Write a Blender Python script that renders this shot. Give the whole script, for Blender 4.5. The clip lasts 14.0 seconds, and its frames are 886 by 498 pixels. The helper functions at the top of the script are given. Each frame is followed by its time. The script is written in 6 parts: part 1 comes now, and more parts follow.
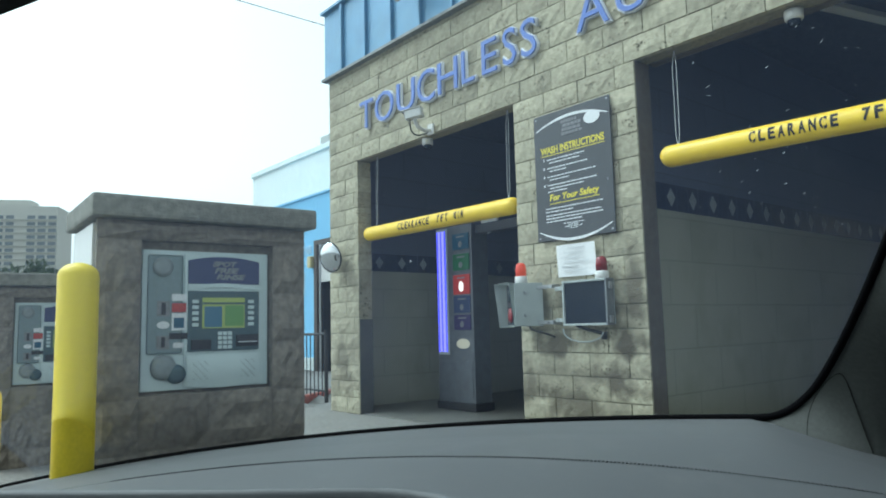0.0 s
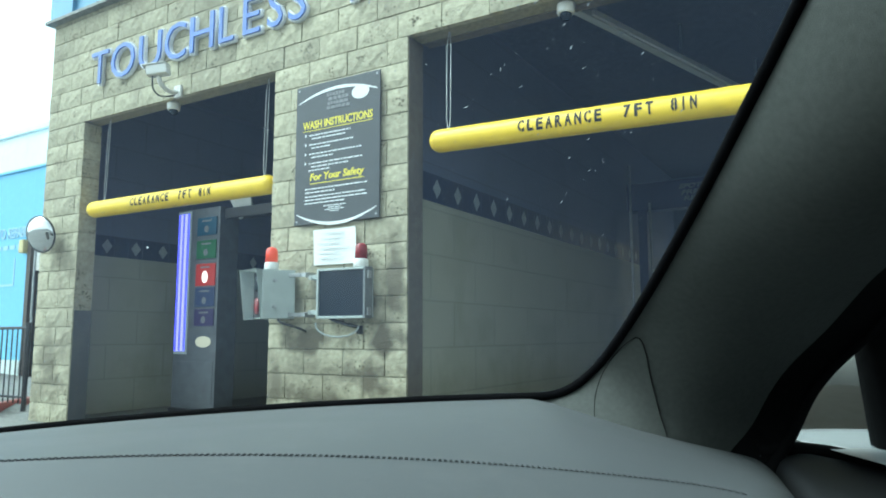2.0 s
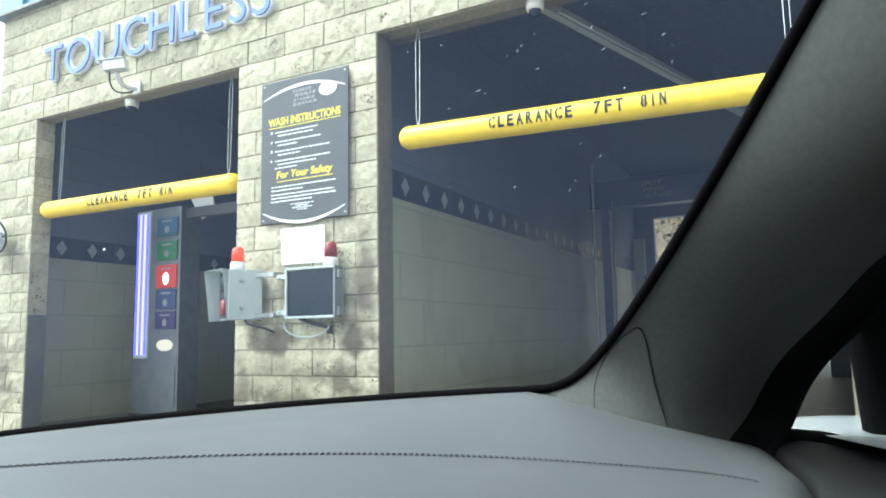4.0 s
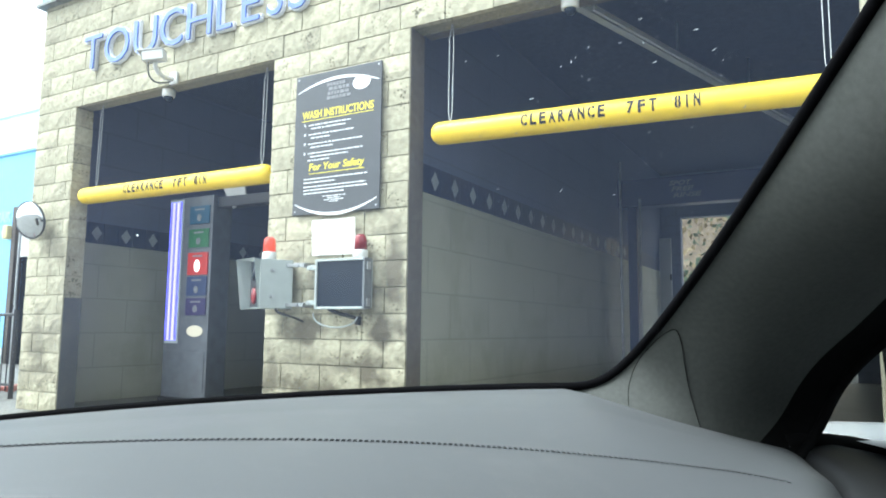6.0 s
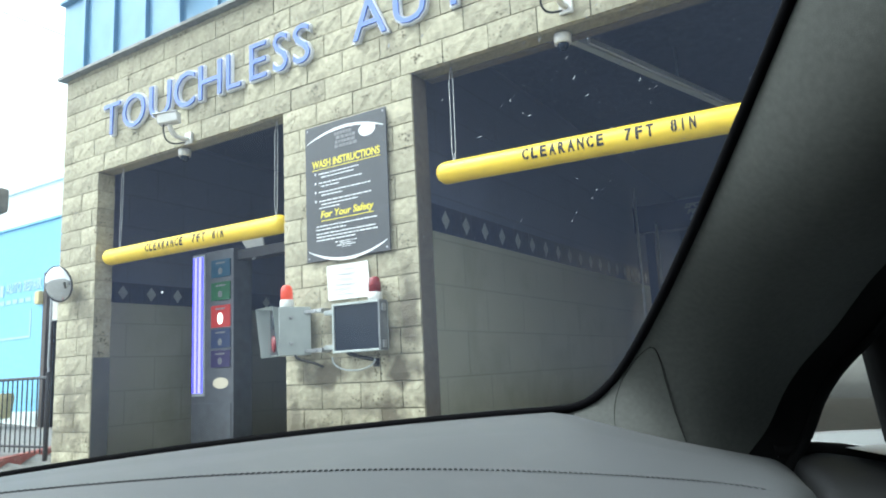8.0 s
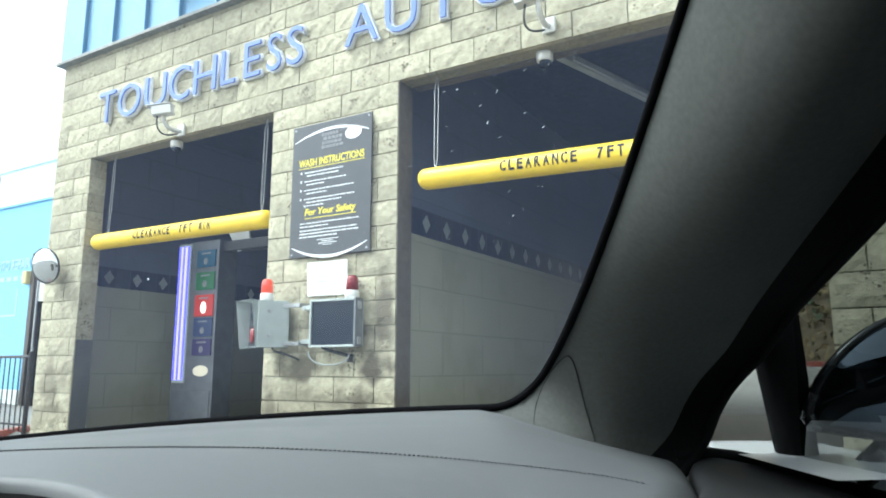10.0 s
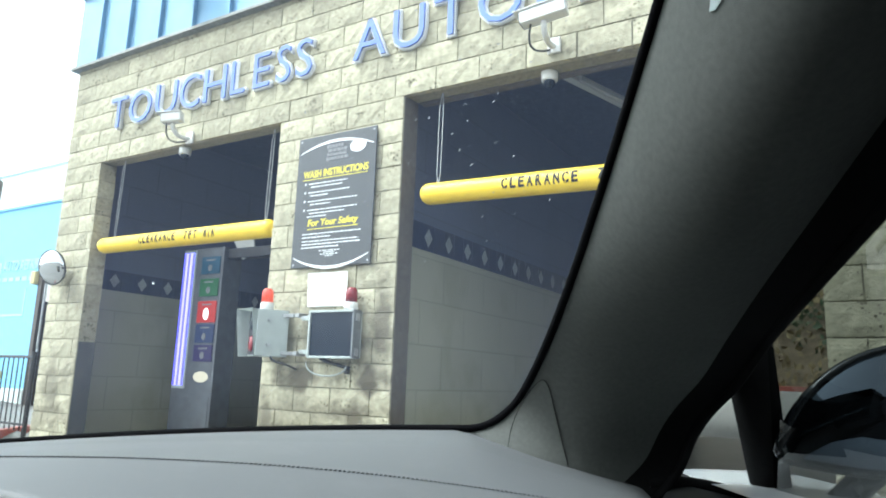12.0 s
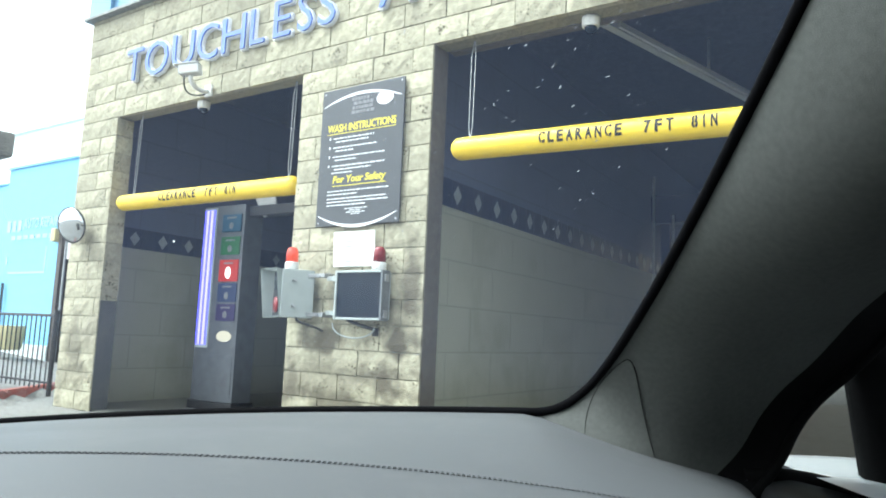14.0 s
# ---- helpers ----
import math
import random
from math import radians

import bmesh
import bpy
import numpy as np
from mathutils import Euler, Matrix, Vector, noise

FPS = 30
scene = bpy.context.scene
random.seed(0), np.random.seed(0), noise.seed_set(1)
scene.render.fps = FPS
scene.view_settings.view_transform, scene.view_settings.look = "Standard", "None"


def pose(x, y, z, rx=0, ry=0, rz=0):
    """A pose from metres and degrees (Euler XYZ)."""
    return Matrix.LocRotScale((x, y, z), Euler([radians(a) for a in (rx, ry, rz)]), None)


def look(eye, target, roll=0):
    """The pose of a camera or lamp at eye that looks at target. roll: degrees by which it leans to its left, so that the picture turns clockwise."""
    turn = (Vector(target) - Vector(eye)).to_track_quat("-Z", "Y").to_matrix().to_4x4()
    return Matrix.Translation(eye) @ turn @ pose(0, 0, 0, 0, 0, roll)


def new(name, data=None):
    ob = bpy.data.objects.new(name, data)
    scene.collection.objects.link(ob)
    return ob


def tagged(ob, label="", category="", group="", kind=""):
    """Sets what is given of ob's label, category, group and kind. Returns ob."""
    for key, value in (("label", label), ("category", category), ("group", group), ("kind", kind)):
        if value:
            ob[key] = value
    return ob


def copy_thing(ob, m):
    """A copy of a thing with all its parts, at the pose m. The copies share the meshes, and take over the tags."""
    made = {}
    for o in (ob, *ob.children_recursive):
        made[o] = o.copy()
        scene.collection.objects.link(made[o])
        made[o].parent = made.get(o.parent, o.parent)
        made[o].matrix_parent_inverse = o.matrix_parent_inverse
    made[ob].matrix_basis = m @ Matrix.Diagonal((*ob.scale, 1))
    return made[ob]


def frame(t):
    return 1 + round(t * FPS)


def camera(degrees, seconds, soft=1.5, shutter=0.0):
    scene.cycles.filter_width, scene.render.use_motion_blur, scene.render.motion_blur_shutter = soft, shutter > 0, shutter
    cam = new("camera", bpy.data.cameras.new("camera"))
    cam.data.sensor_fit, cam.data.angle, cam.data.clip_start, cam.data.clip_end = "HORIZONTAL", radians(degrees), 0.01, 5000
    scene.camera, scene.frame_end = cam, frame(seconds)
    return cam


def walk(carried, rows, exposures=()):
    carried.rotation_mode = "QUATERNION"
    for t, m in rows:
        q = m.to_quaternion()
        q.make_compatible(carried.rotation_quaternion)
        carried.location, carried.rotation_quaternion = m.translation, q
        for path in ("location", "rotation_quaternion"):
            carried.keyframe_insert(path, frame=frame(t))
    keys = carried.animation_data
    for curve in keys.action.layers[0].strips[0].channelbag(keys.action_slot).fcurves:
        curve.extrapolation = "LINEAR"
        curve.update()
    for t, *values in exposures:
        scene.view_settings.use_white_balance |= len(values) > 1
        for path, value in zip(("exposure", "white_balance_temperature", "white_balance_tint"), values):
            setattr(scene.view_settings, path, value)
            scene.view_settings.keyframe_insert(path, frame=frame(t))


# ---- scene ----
cam = camera(64.8, 14.0, soft=1.9)
walk(cam, [
    (0, look((4.719, -4.866, 1.069), (0.8950, -1.6931, 1.6227), -1.43)),
    (0.5, look((4.527, -4.729, 1.055), (0.8905, -1.3747, 1.7798), 1.30)),
    (1, look((4.419, -4.649, 0.987), (0.8114, -1.2398, 1.5897), -1.91)),
    (1.5, look((4.411, -4.515, 0.958), (1.3628, -0.5941, 1.5340), -0.28)),
    (2, look((4.347, -4.349, 0.922), (1.7898, -0.0958, 1.5324), -0.12)),
    (2.5, look((4.361, -4.378, 0.901), (1.9568, -0.0348, 1.4931), -0.73)),
    (5, look((4.196, -4.348, 0.912), (1.9809, 0.0948, 1.5053), -0.47)),
    (5.5, look((4.231, -4.402, 0.897), (2.0783, 0.0800, 1.4224), -0.25)),
    (6, look((4.239, -4.427, 0.913), (1.7886, -0.1052, 1.4754), 0.61)),
    (6.5, look((4.280, -4.319, 0.881), (1.4216, -0.2649, 1.5065), 0.85)),
    (7, look((4.260, -4.227, 0.856), (1.1640, -0.3397, 1.4063), -0.25)),
    (7.5, look((4.341, -4.323, 0.886), (1.4100, -0.3344, 1.5898), -2.07)),
    (8, look((4.369, -4.432, 0.891), (1.7847, -0.2349, 1.7321), -2.86)),
    (10.5, look((4.604, -4.532, 0.882), (2.0960, -0.2961, 1.7599), 0.88)),
    (11, look((4.606, -4.528, 0.895), (2.2268, -0.2387, 1.8670), 1.36)),
    (11.5, look((4.642, -4.532, 0.886), (2.2668, -0.2457, 1.8787), 2.26)),
    (12, look((4.657, -4.513, 0.904), (2.0640, -0.3393, 1.8308), 2.03)),
    (12.5, look((4.680, -4.488, 0.921), (1.8751, -0.4431, 1.7977), 1.76)),
    (13, look((4.606, -4.426, 0.934), (1.7752, -0.3807, 1.7229), 1.15)),
    (13.5, look((4.531, -4.398, 0.941), (1.7176, -0.3123, 1.5640), 1.33)),
    (14, look((4.426, -4.375, 0.951), (1.7204, -0.2157, 1.5709), 2.32)),
], exposures=[(0.0, -0.15, 5700, -6), (0.7, -0.5, 5750, -2), (1.4, -0.22, 5620, -6), (1.8, 0.25, 5600, -14), (2.3, 0.60, 5700, -13), (2.7, 0.84, 5760, -10), (3.3, 0.98, 5950, -1), (5.0, 1.02, 6050, 0), (6.0, 1.04, 6050, 1), (6.5, 1.0, 6100, 1), (7.0, 0.80, 6150, 2), (8.0, 0.72, 6050, 0), (10.5, 0.92, 6100, 1), (14.0, 0.98, 6100, 1)])

# ---- sky and light ----
world = bpy.data.worlds.new("overcast_sky")
scene.world = world
world.use_nodes = True
wt = world.node_tree
sky = wt.nodes.new("ShaderNodeTexSky")
sky.sky_type, sky.sun_disc = "NISHITA", False
sky.sun_elevation, sky.sun_rotation = radians(55), radians(235)
sky.air_density, sky.dust_density, sky.ozone_density = 1.0, 4.0, 1.0
pale = wt.nodes.new("ShaderNodeHueSaturation")
pale.inputs["Saturation"].default_value = 0.06
wt.links.new(sky.outputs[0], pale.inputs["Color"])
wt.links.new(pale.outputs[0], wt.nodes["Background"].inputs[0])
wt.nodes["Background"].inputs[1].default_value = 0.30
sun_data = bpy.data.lights.new("sun", "SUN")
sun_data.energy, sun_data.angle, sun_data.color = 0.5, radians(25), (1.0, 0.98, 0.95)
sun = new("sun", sun_data)
sun.matrix_world = look((-8.2, -5.7, 14.3), (0.0, 0.0, 0.0))


# ---- materials ----
def material(name, color, rough=0.6, metal=0.0, grain=0.0, grain_scale=60.0, stain=0.0, stain_scale=2.0, bump=0.0,
             bump_scale=80.0, vary=0.0, dirt=(0.08, 0.075, 0.06), spec=0.5):
    """A surface with fine grain, larger stains, relief and a little change from piece to piece."""
    m = bpy.data.materials.new(name)
    m.use_nodes = True
    t = m.node_tree
    b = t.nodes["Principled BSDF"]
    b.inputs["Roughness"].default_value, b.inputs["Metallic"].default_value = rough, metal
    b.inputs["Specular IOR Level"].default_value = spec
    geo = t.nodes.new("ShaderNodeNewGeometry")
    rgb = t.nodes.new("ShaderNodeRGB")
    rgb.outputs[0].default_value = (*color, 1)
    last = rgb.outputs[0]
    if vary:
        info = t.nodes.new("ShaderNodeObjectInfo")
        amount = t.nodes.new("ShaderNodeMapRange")
        amount.inputs["To Min"].default_value, amount.inputs["To Max"].default_value = 1 - vary, 1 + vary
        t.links.new(info.outputs["Random"], amount.inputs["Value"])
        hsv = t.nodes.new("ShaderNodeHueSaturation")
        t.links.new(amount.outputs[0], hsv.inputs["Value"])
        t.links.new(last, hsv.inputs["Color"])
        last = hsv.outputs[0]
    if grain:
        n = t.nodes.new("ShaderNodeTexNoise")
        n.inputs["Scale"].default_value, n.inputs["Detail"].default_value = grain_scale, 6
        t.links.new(geo.outputs["Position"], n.inputs["Vector"])
        r = t.nodes.new("ShaderNodeMapRange")
        r.inputs["From Min"].default_value, r.inputs["From Max"].default_value = 0.3, 0.7
        r.inputs["To Min"].default_value, r.inputs["To Max"].default_value = 1 - grain, 1 + grain * 0.6
        t.links.new(n.outputs["Fac"], r.inputs["Value"])
        h = t.nodes.new("ShaderNodeHueSaturation")
        t.links.new(r.outputs[0], h.inputs["Value"])
        t.links.new(last, h.inputs["Color"])
        last = h.outputs[0]
    if stain:
        n = t.nodes.new("ShaderNodeTexNoise")
        n.inputs["Scale"].default_value, n.inputs["Detail"].default_value = stain_scale, 8
        n.inputs["Roughness"].default_value = 0.65
        t.links.new(geo.outputs["Position"], n.inputs["Vector"])
        r = t.nodes.new("ShaderNodeMapRange")
        r.inputs["From Min"].default_value, r.inputs["From Max"].default_value = 0.5, 0.72
        r.inputs["To Min"].default_value, r.inputs["To Max"].default_value = 0.0, stain
        t.links.new(n.outputs["Fac"], r.inputs["Value"])
        x = t.nodes.new("ShaderNodeMix")
        x.data_type = "RGBA"
        t.links.new(r.outputs[0], x.inputs["Factor"])
        t.links.new(last, x.inputs["A"])
        x.inputs["B"].default_value = (*dirt, 1)
        last = x.outputs["Result"]
    t.links.new(last, b.inputs["Base Color"])
    if bump:
        n = t.nodes.new("ShaderNodeTexNoise")
        n.inputs["Scale"].default_value, n.inputs["Detail"].default_value = bump_scale, 5
        t.links.new(geo.outputs["Position"], n.inputs["Vector"])
        d = t.nodes.new("ShaderNodeBump")
        d.inputs["Strength"].default_value, d.inputs["Distance"].default_value = bump, 0.02
        t.links.new(n.outputs["Fac"], d.inputs["Height"])
        t.links.new(d.outputs[0], b.inputs["Normal"])
    return m


def glowing(name, color, strength, base=(0.02, 0.02, 0.02)):
    m = material(name, base, 0.3)
    b = m.node_tree.nodes["Principled BSDF"]
    b.inputs["Emission Color"].default_value = (*color, 1)
    b.inputs["Emission Strength"].default_value = strength
    return m


def clear_glass(name, gloss=0.06, tint=(1, 1, 1), haze=0.0):
    """Thin glass: seen through, with a little gloss that grows at grazing angles, and a bluish haze mixed in if asked.
    """
    m = bpy.data.materials.new(name)
    m.use_nodes = True
    t = m.node_tree
    t.nodes.remove(t.nodes["Principled BSDF"])
    a, g = (t.nodes.new("ShaderNodeBsdf" + k) for k in ("Transparent", "Glossy"))
    a.inputs["Color"].default_value = (*tint, 1)
    g.inputs["Roughness"].default_value = 0.02
    f = t.nodes.new("ShaderNodeFresnel")
    f.inputs["IOR"].default_value = 1.35
    k = t.nodes.new("ShaderNodeMath")
    k.operation, k.use_clamp = "MULTIPLY", True
    k.inputs[1].default_value = gloss / 0.02
    t.links.new(f.outputs[0], k.inputs[0])
    mix = t.nodes.new("ShaderNodeMixShader")
    t.links.new(k.outputs[0], mix.inputs[0])
    t.links.new(a.outputs[0], mix.inputs[1])
    t.links.new(g.outputs[0], mix.inputs[2])
    last = mix.outputs[0]
    if haze:
        # bluish haze put into the glass itself, lifts the dark tones behind it
        veil = t.nodes.new("ShaderNodeBsdfTranslucent")
        veil.inputs["Color"].default_value = (0.50, 0.64, 1.0, 1)
        over = t.nodes.new("ShaderNodeMixShader")
        over.inputs[0].default_value = haze
        t.links.new(last, over.inputs[1])
        t.links.new(veil.outputs[0], over.inputs[2])
        last = over.outputs[0]
    t.links.new(last, t.nodes["Material Output"].inputs[0])
    return m


def pitted(m, scale, reach):
    """Small dark pits of broken block in a material's colour and relief."""
    t = m.node_tree
    b = t.nodes["Principled BSDF"]
    geo = t.nodes.new("ShaderNodeNewGeometry")
    v = t.nodes.new("ShaderNodeTexVoronoi")
    v.inputs["Scale"].default_value = scale
    n = t.nodes.new("ShaderNodeTexNoise")
    n.inputs["Scale"].default_value, n.inputs["Detail"].default_value = 5.5, 4
    for k in (v, n):
        t.links.new(geo.outputs["Position"], k.inputs["Vector"])
    few = t.nodes.new("ShaderNodeMapRange")
    few.inputs["From Min"].default_value, few.inputs["From Max"].default_value = 0.45, 0.7
    few.inputs["To Min"].default_value, few.inputs["To Max"].default_value = 0.02, reach
    t.links.new(n.outputs["Fac"], few.inputs["Value"])
    r = t.nodes.new("ShaderNodeMath")
    r.operation = "LESS_THAN"
    t.links.new(v.outputs["Distance"], r.inputs[0])
    t.links.new(few.outputs[0], r.inputs[1])
    x = t.nodes.new("ShaderNodeMix")
    x.data_type, x.blend_type = "RGBA", "MULTIPLY"
    x.inputs["B"].default_value = (0.38, 0.37, 0.34, 1)
    t.links.new(r.outputs[0], x.inputs["Factor"])
    t.links.new(b.inputs["Base Color"].links[0].from_socket, x.inputs["A"])
    t.links.new(x.outputs["Result"], b.inputs["Base Color"])
    return m


def splashed(m, spots, dirt):
    """Blotches of grime round given places, with ragged edges."""
    t = m.node_tree
    b = t.nodes["Principled BSDF"]
    geo = t.nodes.new("ShaderNodeNewGeometry")
    n = t.nodes.new("ShaderNodeTexNoise")
    n.inputs["Scale"].default_value, n.inputs["Detail"].default_value = 3.6, 7
    t.links.new(geo.outputs["Position"], n.inputs["Vector"])
    for x0, z0, wide, high, deep in spots:
        off = t.nodes.new("ShaderNodeVectorMath")
        off.operation = "SUBTRACT"
        off.inputs[1].default_value = (x0, 0, z0)
        size = t.nodes.new("ShaderNodeVectorMath")
        size.operation = "DIVIDE"
        size.inputs[1].default_value = (wide, 0.5, high)
        far = t.nodes.new("ShaderNodeVectorMath")
        far.operation = "LENGTH"
        t.links.new(geo.outputs["Position"], off.inputs[0])
        t.links.new(off.outputs[0], size.inputs[0])
        t.links.new(size.outputs[0], far.inputs[0])
        add = t.nodes.new("ShaderNodeMath")
        add.operation = "MULTIPLY_ADD"
        add.inputs[1].default_value = 3.2
        t.links.new(n.outputs["Fac"], add.inputs[0])
        t.links.new(far.outputs["Value"], add.inputs[2])
        r = t.nodes.new("ShaderNodeMapRange")
        r.inputs["From Min"].default_value, r.inputs["From Max"].default_value = 1.9, 2.5
        r.inputs["To Min"].default_value, r.inputs["To Max"].default_value = deep, 0.0
        t.links.new(add.outputs[0], r.inputs["Value"])
        x = t.nodes.new("ShaderNodeMix")
        x.data_type = "RGBA"
        x.inputs["B"].default_value = (*dirt, 1)
        t.links.new(r.outputs[0], x.inputs["Factor"])
        t.links.new(b.inputs["Base Color"].links[0].from_socket, x.inputs["A"])
        t.links.new(x.outputs["Result"], b.inputs["Base Color"])
    return m


def jointed(m, size, joint, depth, turn=False):
    """Adds the joints of laid blocks to a material's relief and colour, on upright walls along x, or along y with turn."""
    t = m.node_tree
    b = t.nodes["Principled BSDF"]
    geo = t.nodes.new("ShaderNodeNewGeometry")
    sep, com = t.nodes.new("ShaderNodeSeparateXYZ"), t.nodes.new("ShaderNodeCombineXYZ")
    t.links.new(geo.outputs["Position"], sep.inputs[0])
    t.links.new(sep.outputs["Y" if turn else "X"], com.inputs[0])
    t.links.new(sep.outputs["Z"], com.inputs[1])
    k = t.nodes.new("ShaderNodeTexBrick")
    k.inputs["Scale"].default_value = 1
    k.inputs["Brick Width"].default_value, k.inputs["Row Height"].default_value = size
    k.inputs["Mortar Size"].default_value = joint
    k.inputs["Color1"].default_value, k.inputs["Color2"].default_value = (1, 1, 1, 1), (0.9, 0.9, 0.9, 1)
    k.inputs["Mortar"].default_value = (0.45, 0.45, 0.45, 1)
    t.links.new(com.outputs[0], k.inputs["Vector"])
    x = t.nodes.new("ShaderNodeMix")
    x.data_type, x.blend_type = "RGBA", "MULTIPLY"
    x.inputs["Factor"].default_value = 0.34
    old = b.inputs["Base Color"].links[0].from_socket
    t.links.new(old, x.inputs["A"])
    t.links.new(k.outputs["Color"], x.inputs["B"])
    t.links.new(x.outputs["Result"], b.inputs["Base Color"])
    d = t.nodes.new("ShaderNodeBump")
    d.inputs["Strength"].default_value, d.inputs["Distance"].default_value = 0.3, depth
    d.invert = True
    t.links.new(k.outputs["Fac"], d.inputs["Height"])
    if b.inputs["Normal"].links:
        t.links.new(b.inputs["Normal"].links[0].from_socket, d.inputs["Normal"])
    t.links.new(d.outputs[0], b.inputs["Normal"])
    return m


BLOCK = material("split_face_block", (0.44, 0.41, 0.30), 0.92, grain=0.22, grain_scale=24, stain=0.55, stain_scale=1.9, bump=0.45, bump_scale=60,
                 vary=0.14, dirt=(0.21, 0.19, 0.145))
pitted(BLOCK, 34, 0.44)
splashed(BLOCK, ((1.22, 0.95, 0.32, 0.36, 1.0), (1.12, 0.60, 0.36, 0.26, 1.0), (0.42, 0.86, 0.34, 0.22, 0.9), (0.12, 0.55, 0.22, 0.35, 0.8), (0.70, 0.30, 0.6, 0.18, 0.6),
                 (-3.3, 0.75, 0.45, 0.35, 0.55), (-3.1, 1.75, 0.25, 0.25, 0.5), (0.62, 1.22, 0.16, 0.25, 0.7),
                 (0.55, 0.62, 0.75, 0.35, 0.45), (0.95, 0.25, 0.8, 0.3, 0.5), (1.30, 1.35, 0.16, 0.40, 0.9), (-3.3, 0.35, 0.5, 0.3, 0.5)), (0.125, 0.110, 0.080))
MORTAR = material("mortar", (0.29, 0.27, 0.205), 0.95, grain=0.3, bump=0.4)
INNER = jointed(material("painted_block", (0.50, 0.50, 0.41), 0.55, grain=0.10, stain=0.6, stain_scale=0.9, bump=0.1, dirt=(0.30, 0.295, 0.19)), (0.812, 0.406), 0.008, 0.006, True)
INNER_HIGH = jointed(material("navy_upper_block", (0.15, 0.17, 0.26), 0.6, grain=0.15, stain=0.4, stain_scale=1.1, bump=0.1, dirt=(0.10, 0.11, 0.15)), (0.812, 0.406), 0.008, 0.006, True)
INNER_BACK = jointed(material("navy_grey_block", (0.16, 0.18, 0.25), 0.6, grain=0.2, stain=0.3), (0.406, 0.203), 0.008, 0.01)
CEILING = material("bay_ceiling_paint", (0.07, 0.08, 0.115), 0.8, grain=0.2, grain_scale=20, bump=0.1)
NAVY_TILE = material("navy_tile", (0.035, 0.05, 0.11), 0.3, grain=0.25, grain_scale=15, stain=0.3)
PALE_TILE = material("pale_tile", (0.40, 0.42, 0.45), 0.4, grain=0.2, stain=0.4)
CONCRETE = material("concrete_paving", (0.22, 0.215, 0.20), 0.9, grain=0.25, grain_scale=25, stain=0.4, stain_scale=0.8, bump=0.3)
ASPHALT = material("asphalt", (0.055, 0.055, 0.055), 0.95, grain=0.4, grain_scale=120, stain=0.3, stain_scale=0.5, bump=0.5)
BLUE_METAL = material("blue_standing_seam_metal", (0.16, 0.315, 0.48), 0.4, 0.15, grain=0.12, grain_scale=4, stain=0.4, stain_scale=1.5, dirt=(0.2, 0.33, 0.42))
FLASHING = material("grey_flashing", (0.25, 0.26, 0.25), 0.6, 0.4, grain=0.25, grain_scale=18, stain=0.4)
LETTER_BLUE = material("letter_blue_acrylic", (0.12, 0.20, 0.55), 0.3, grain=0.1, grain_scale=8, stain=0.15)
LETTER_WHITE = material("letter_white_edge", (0.78, 0.80, 0.84), 0.4, grain=0.1, stain=0.2)
YELLOW = material("yellow_plastic_tube", (0.86, 0.60, 0.03), 0.42, grain=0.08, grain_scale=12, stain=0.3, stain_scale=3.5, dirt=(0.5, 0.36, 0.08))
POST_YELLOW = material("yellow_bollard_sleeve", (0.80, 0.62, 0.03), 0.45, grain=0.06, stain=0.25, stain_scale=4, dirt=(0.5, 0.4, 0.1))
STENCIL = material("black_stencil_paint", (0.02, 0.018, 0.012), 0.7, grain=0.4)
BOARD_BLACK = material("black_sign_face", (0.050, 0.053, 0.058), 0.35, grain=0.15, grain_scale=6, stain=0.15, dirt=(0.09, 0.09, 0.09))
SIGN_WHITE = material("white_print", (0.75, 0.76, 0.77), 0.5, grain=0.1)
SIGN_YELLOW = material("yellow_print", (0.80, 0.68, 0.06), 0.5, grain=0.1)
SIGN_GREY = material("grey_print", (0.22, 0.22, 0.23), 0.5, grain=0.3, grain_scale=40)
PAPER = material("white_paper_notice", (0.80, 0.80, 0.80), 0.7, grain=0.04, stain=0.08, dirt=(0.5, 0.5, 0.5))
BOX_GREY = material("grey_painted_steel", (0.40, 0.44, 0.43), 0.45, grain=0.12, grain_scale=10, stain=0.35, stain_scale=6, dirt=(0.3, 0.31, 0.30))
STEEL = material("galvanised_steel", (0.42, 0.43, 0.44), 0.4, 0.8, grain=0.2, grain_scale=14)
DARK_STEEL = material("dark_steel", (0.03, 0.03, 0.034), 0.5, 0.2, grain=0.3)
SCREEN_BLACK = material("dark_display_glass", (0.014, 0.020, 0.030), 0.25, grain=0.1, grain_scale=5, spec=0.22)
BEACON_RED = glowing("red_beacon_lens", (1.0, 0.15, 0.05), 0.35, (0.40, 0.02, 0.02))
BEACON_DARK = material("dark_red_beacon_lens", (0.22, 0.02, 0.025), 0.2, grain=0.2)
WHITE_PLASTIC = material("white_plastic", (0.72, 0.72, 0.70), 0.4, grain=0.06, stain=0.2, stain_scale=8, dirt=(0.45, 0.43, 0.4))
BLACK_PLASTIC = material("black_plastic", (0.02, 0.02, 0.022), 0.4, grain=0.2)
CABLE = material("black_cable", (0.03, 0.03, 0.03), 0.6, grain=0.2)
MIRROR = material("mirror_silver", (0.62, 0.64, 0.65), 0.03, 1.0)
TOWER_STEEL = material("brushed_tower_steel", (0.15, 0.16, 0.18), 0.4, 0.4, grain=0.15, grain_scale=9, stain=0.2)
LED_BLUE = glowing("led_blue", (0.07, 0.06, 1.0), 2.0)
LED_WHITE = glowing("led_core", (0.45, 0.38, 1.0), 1.3)
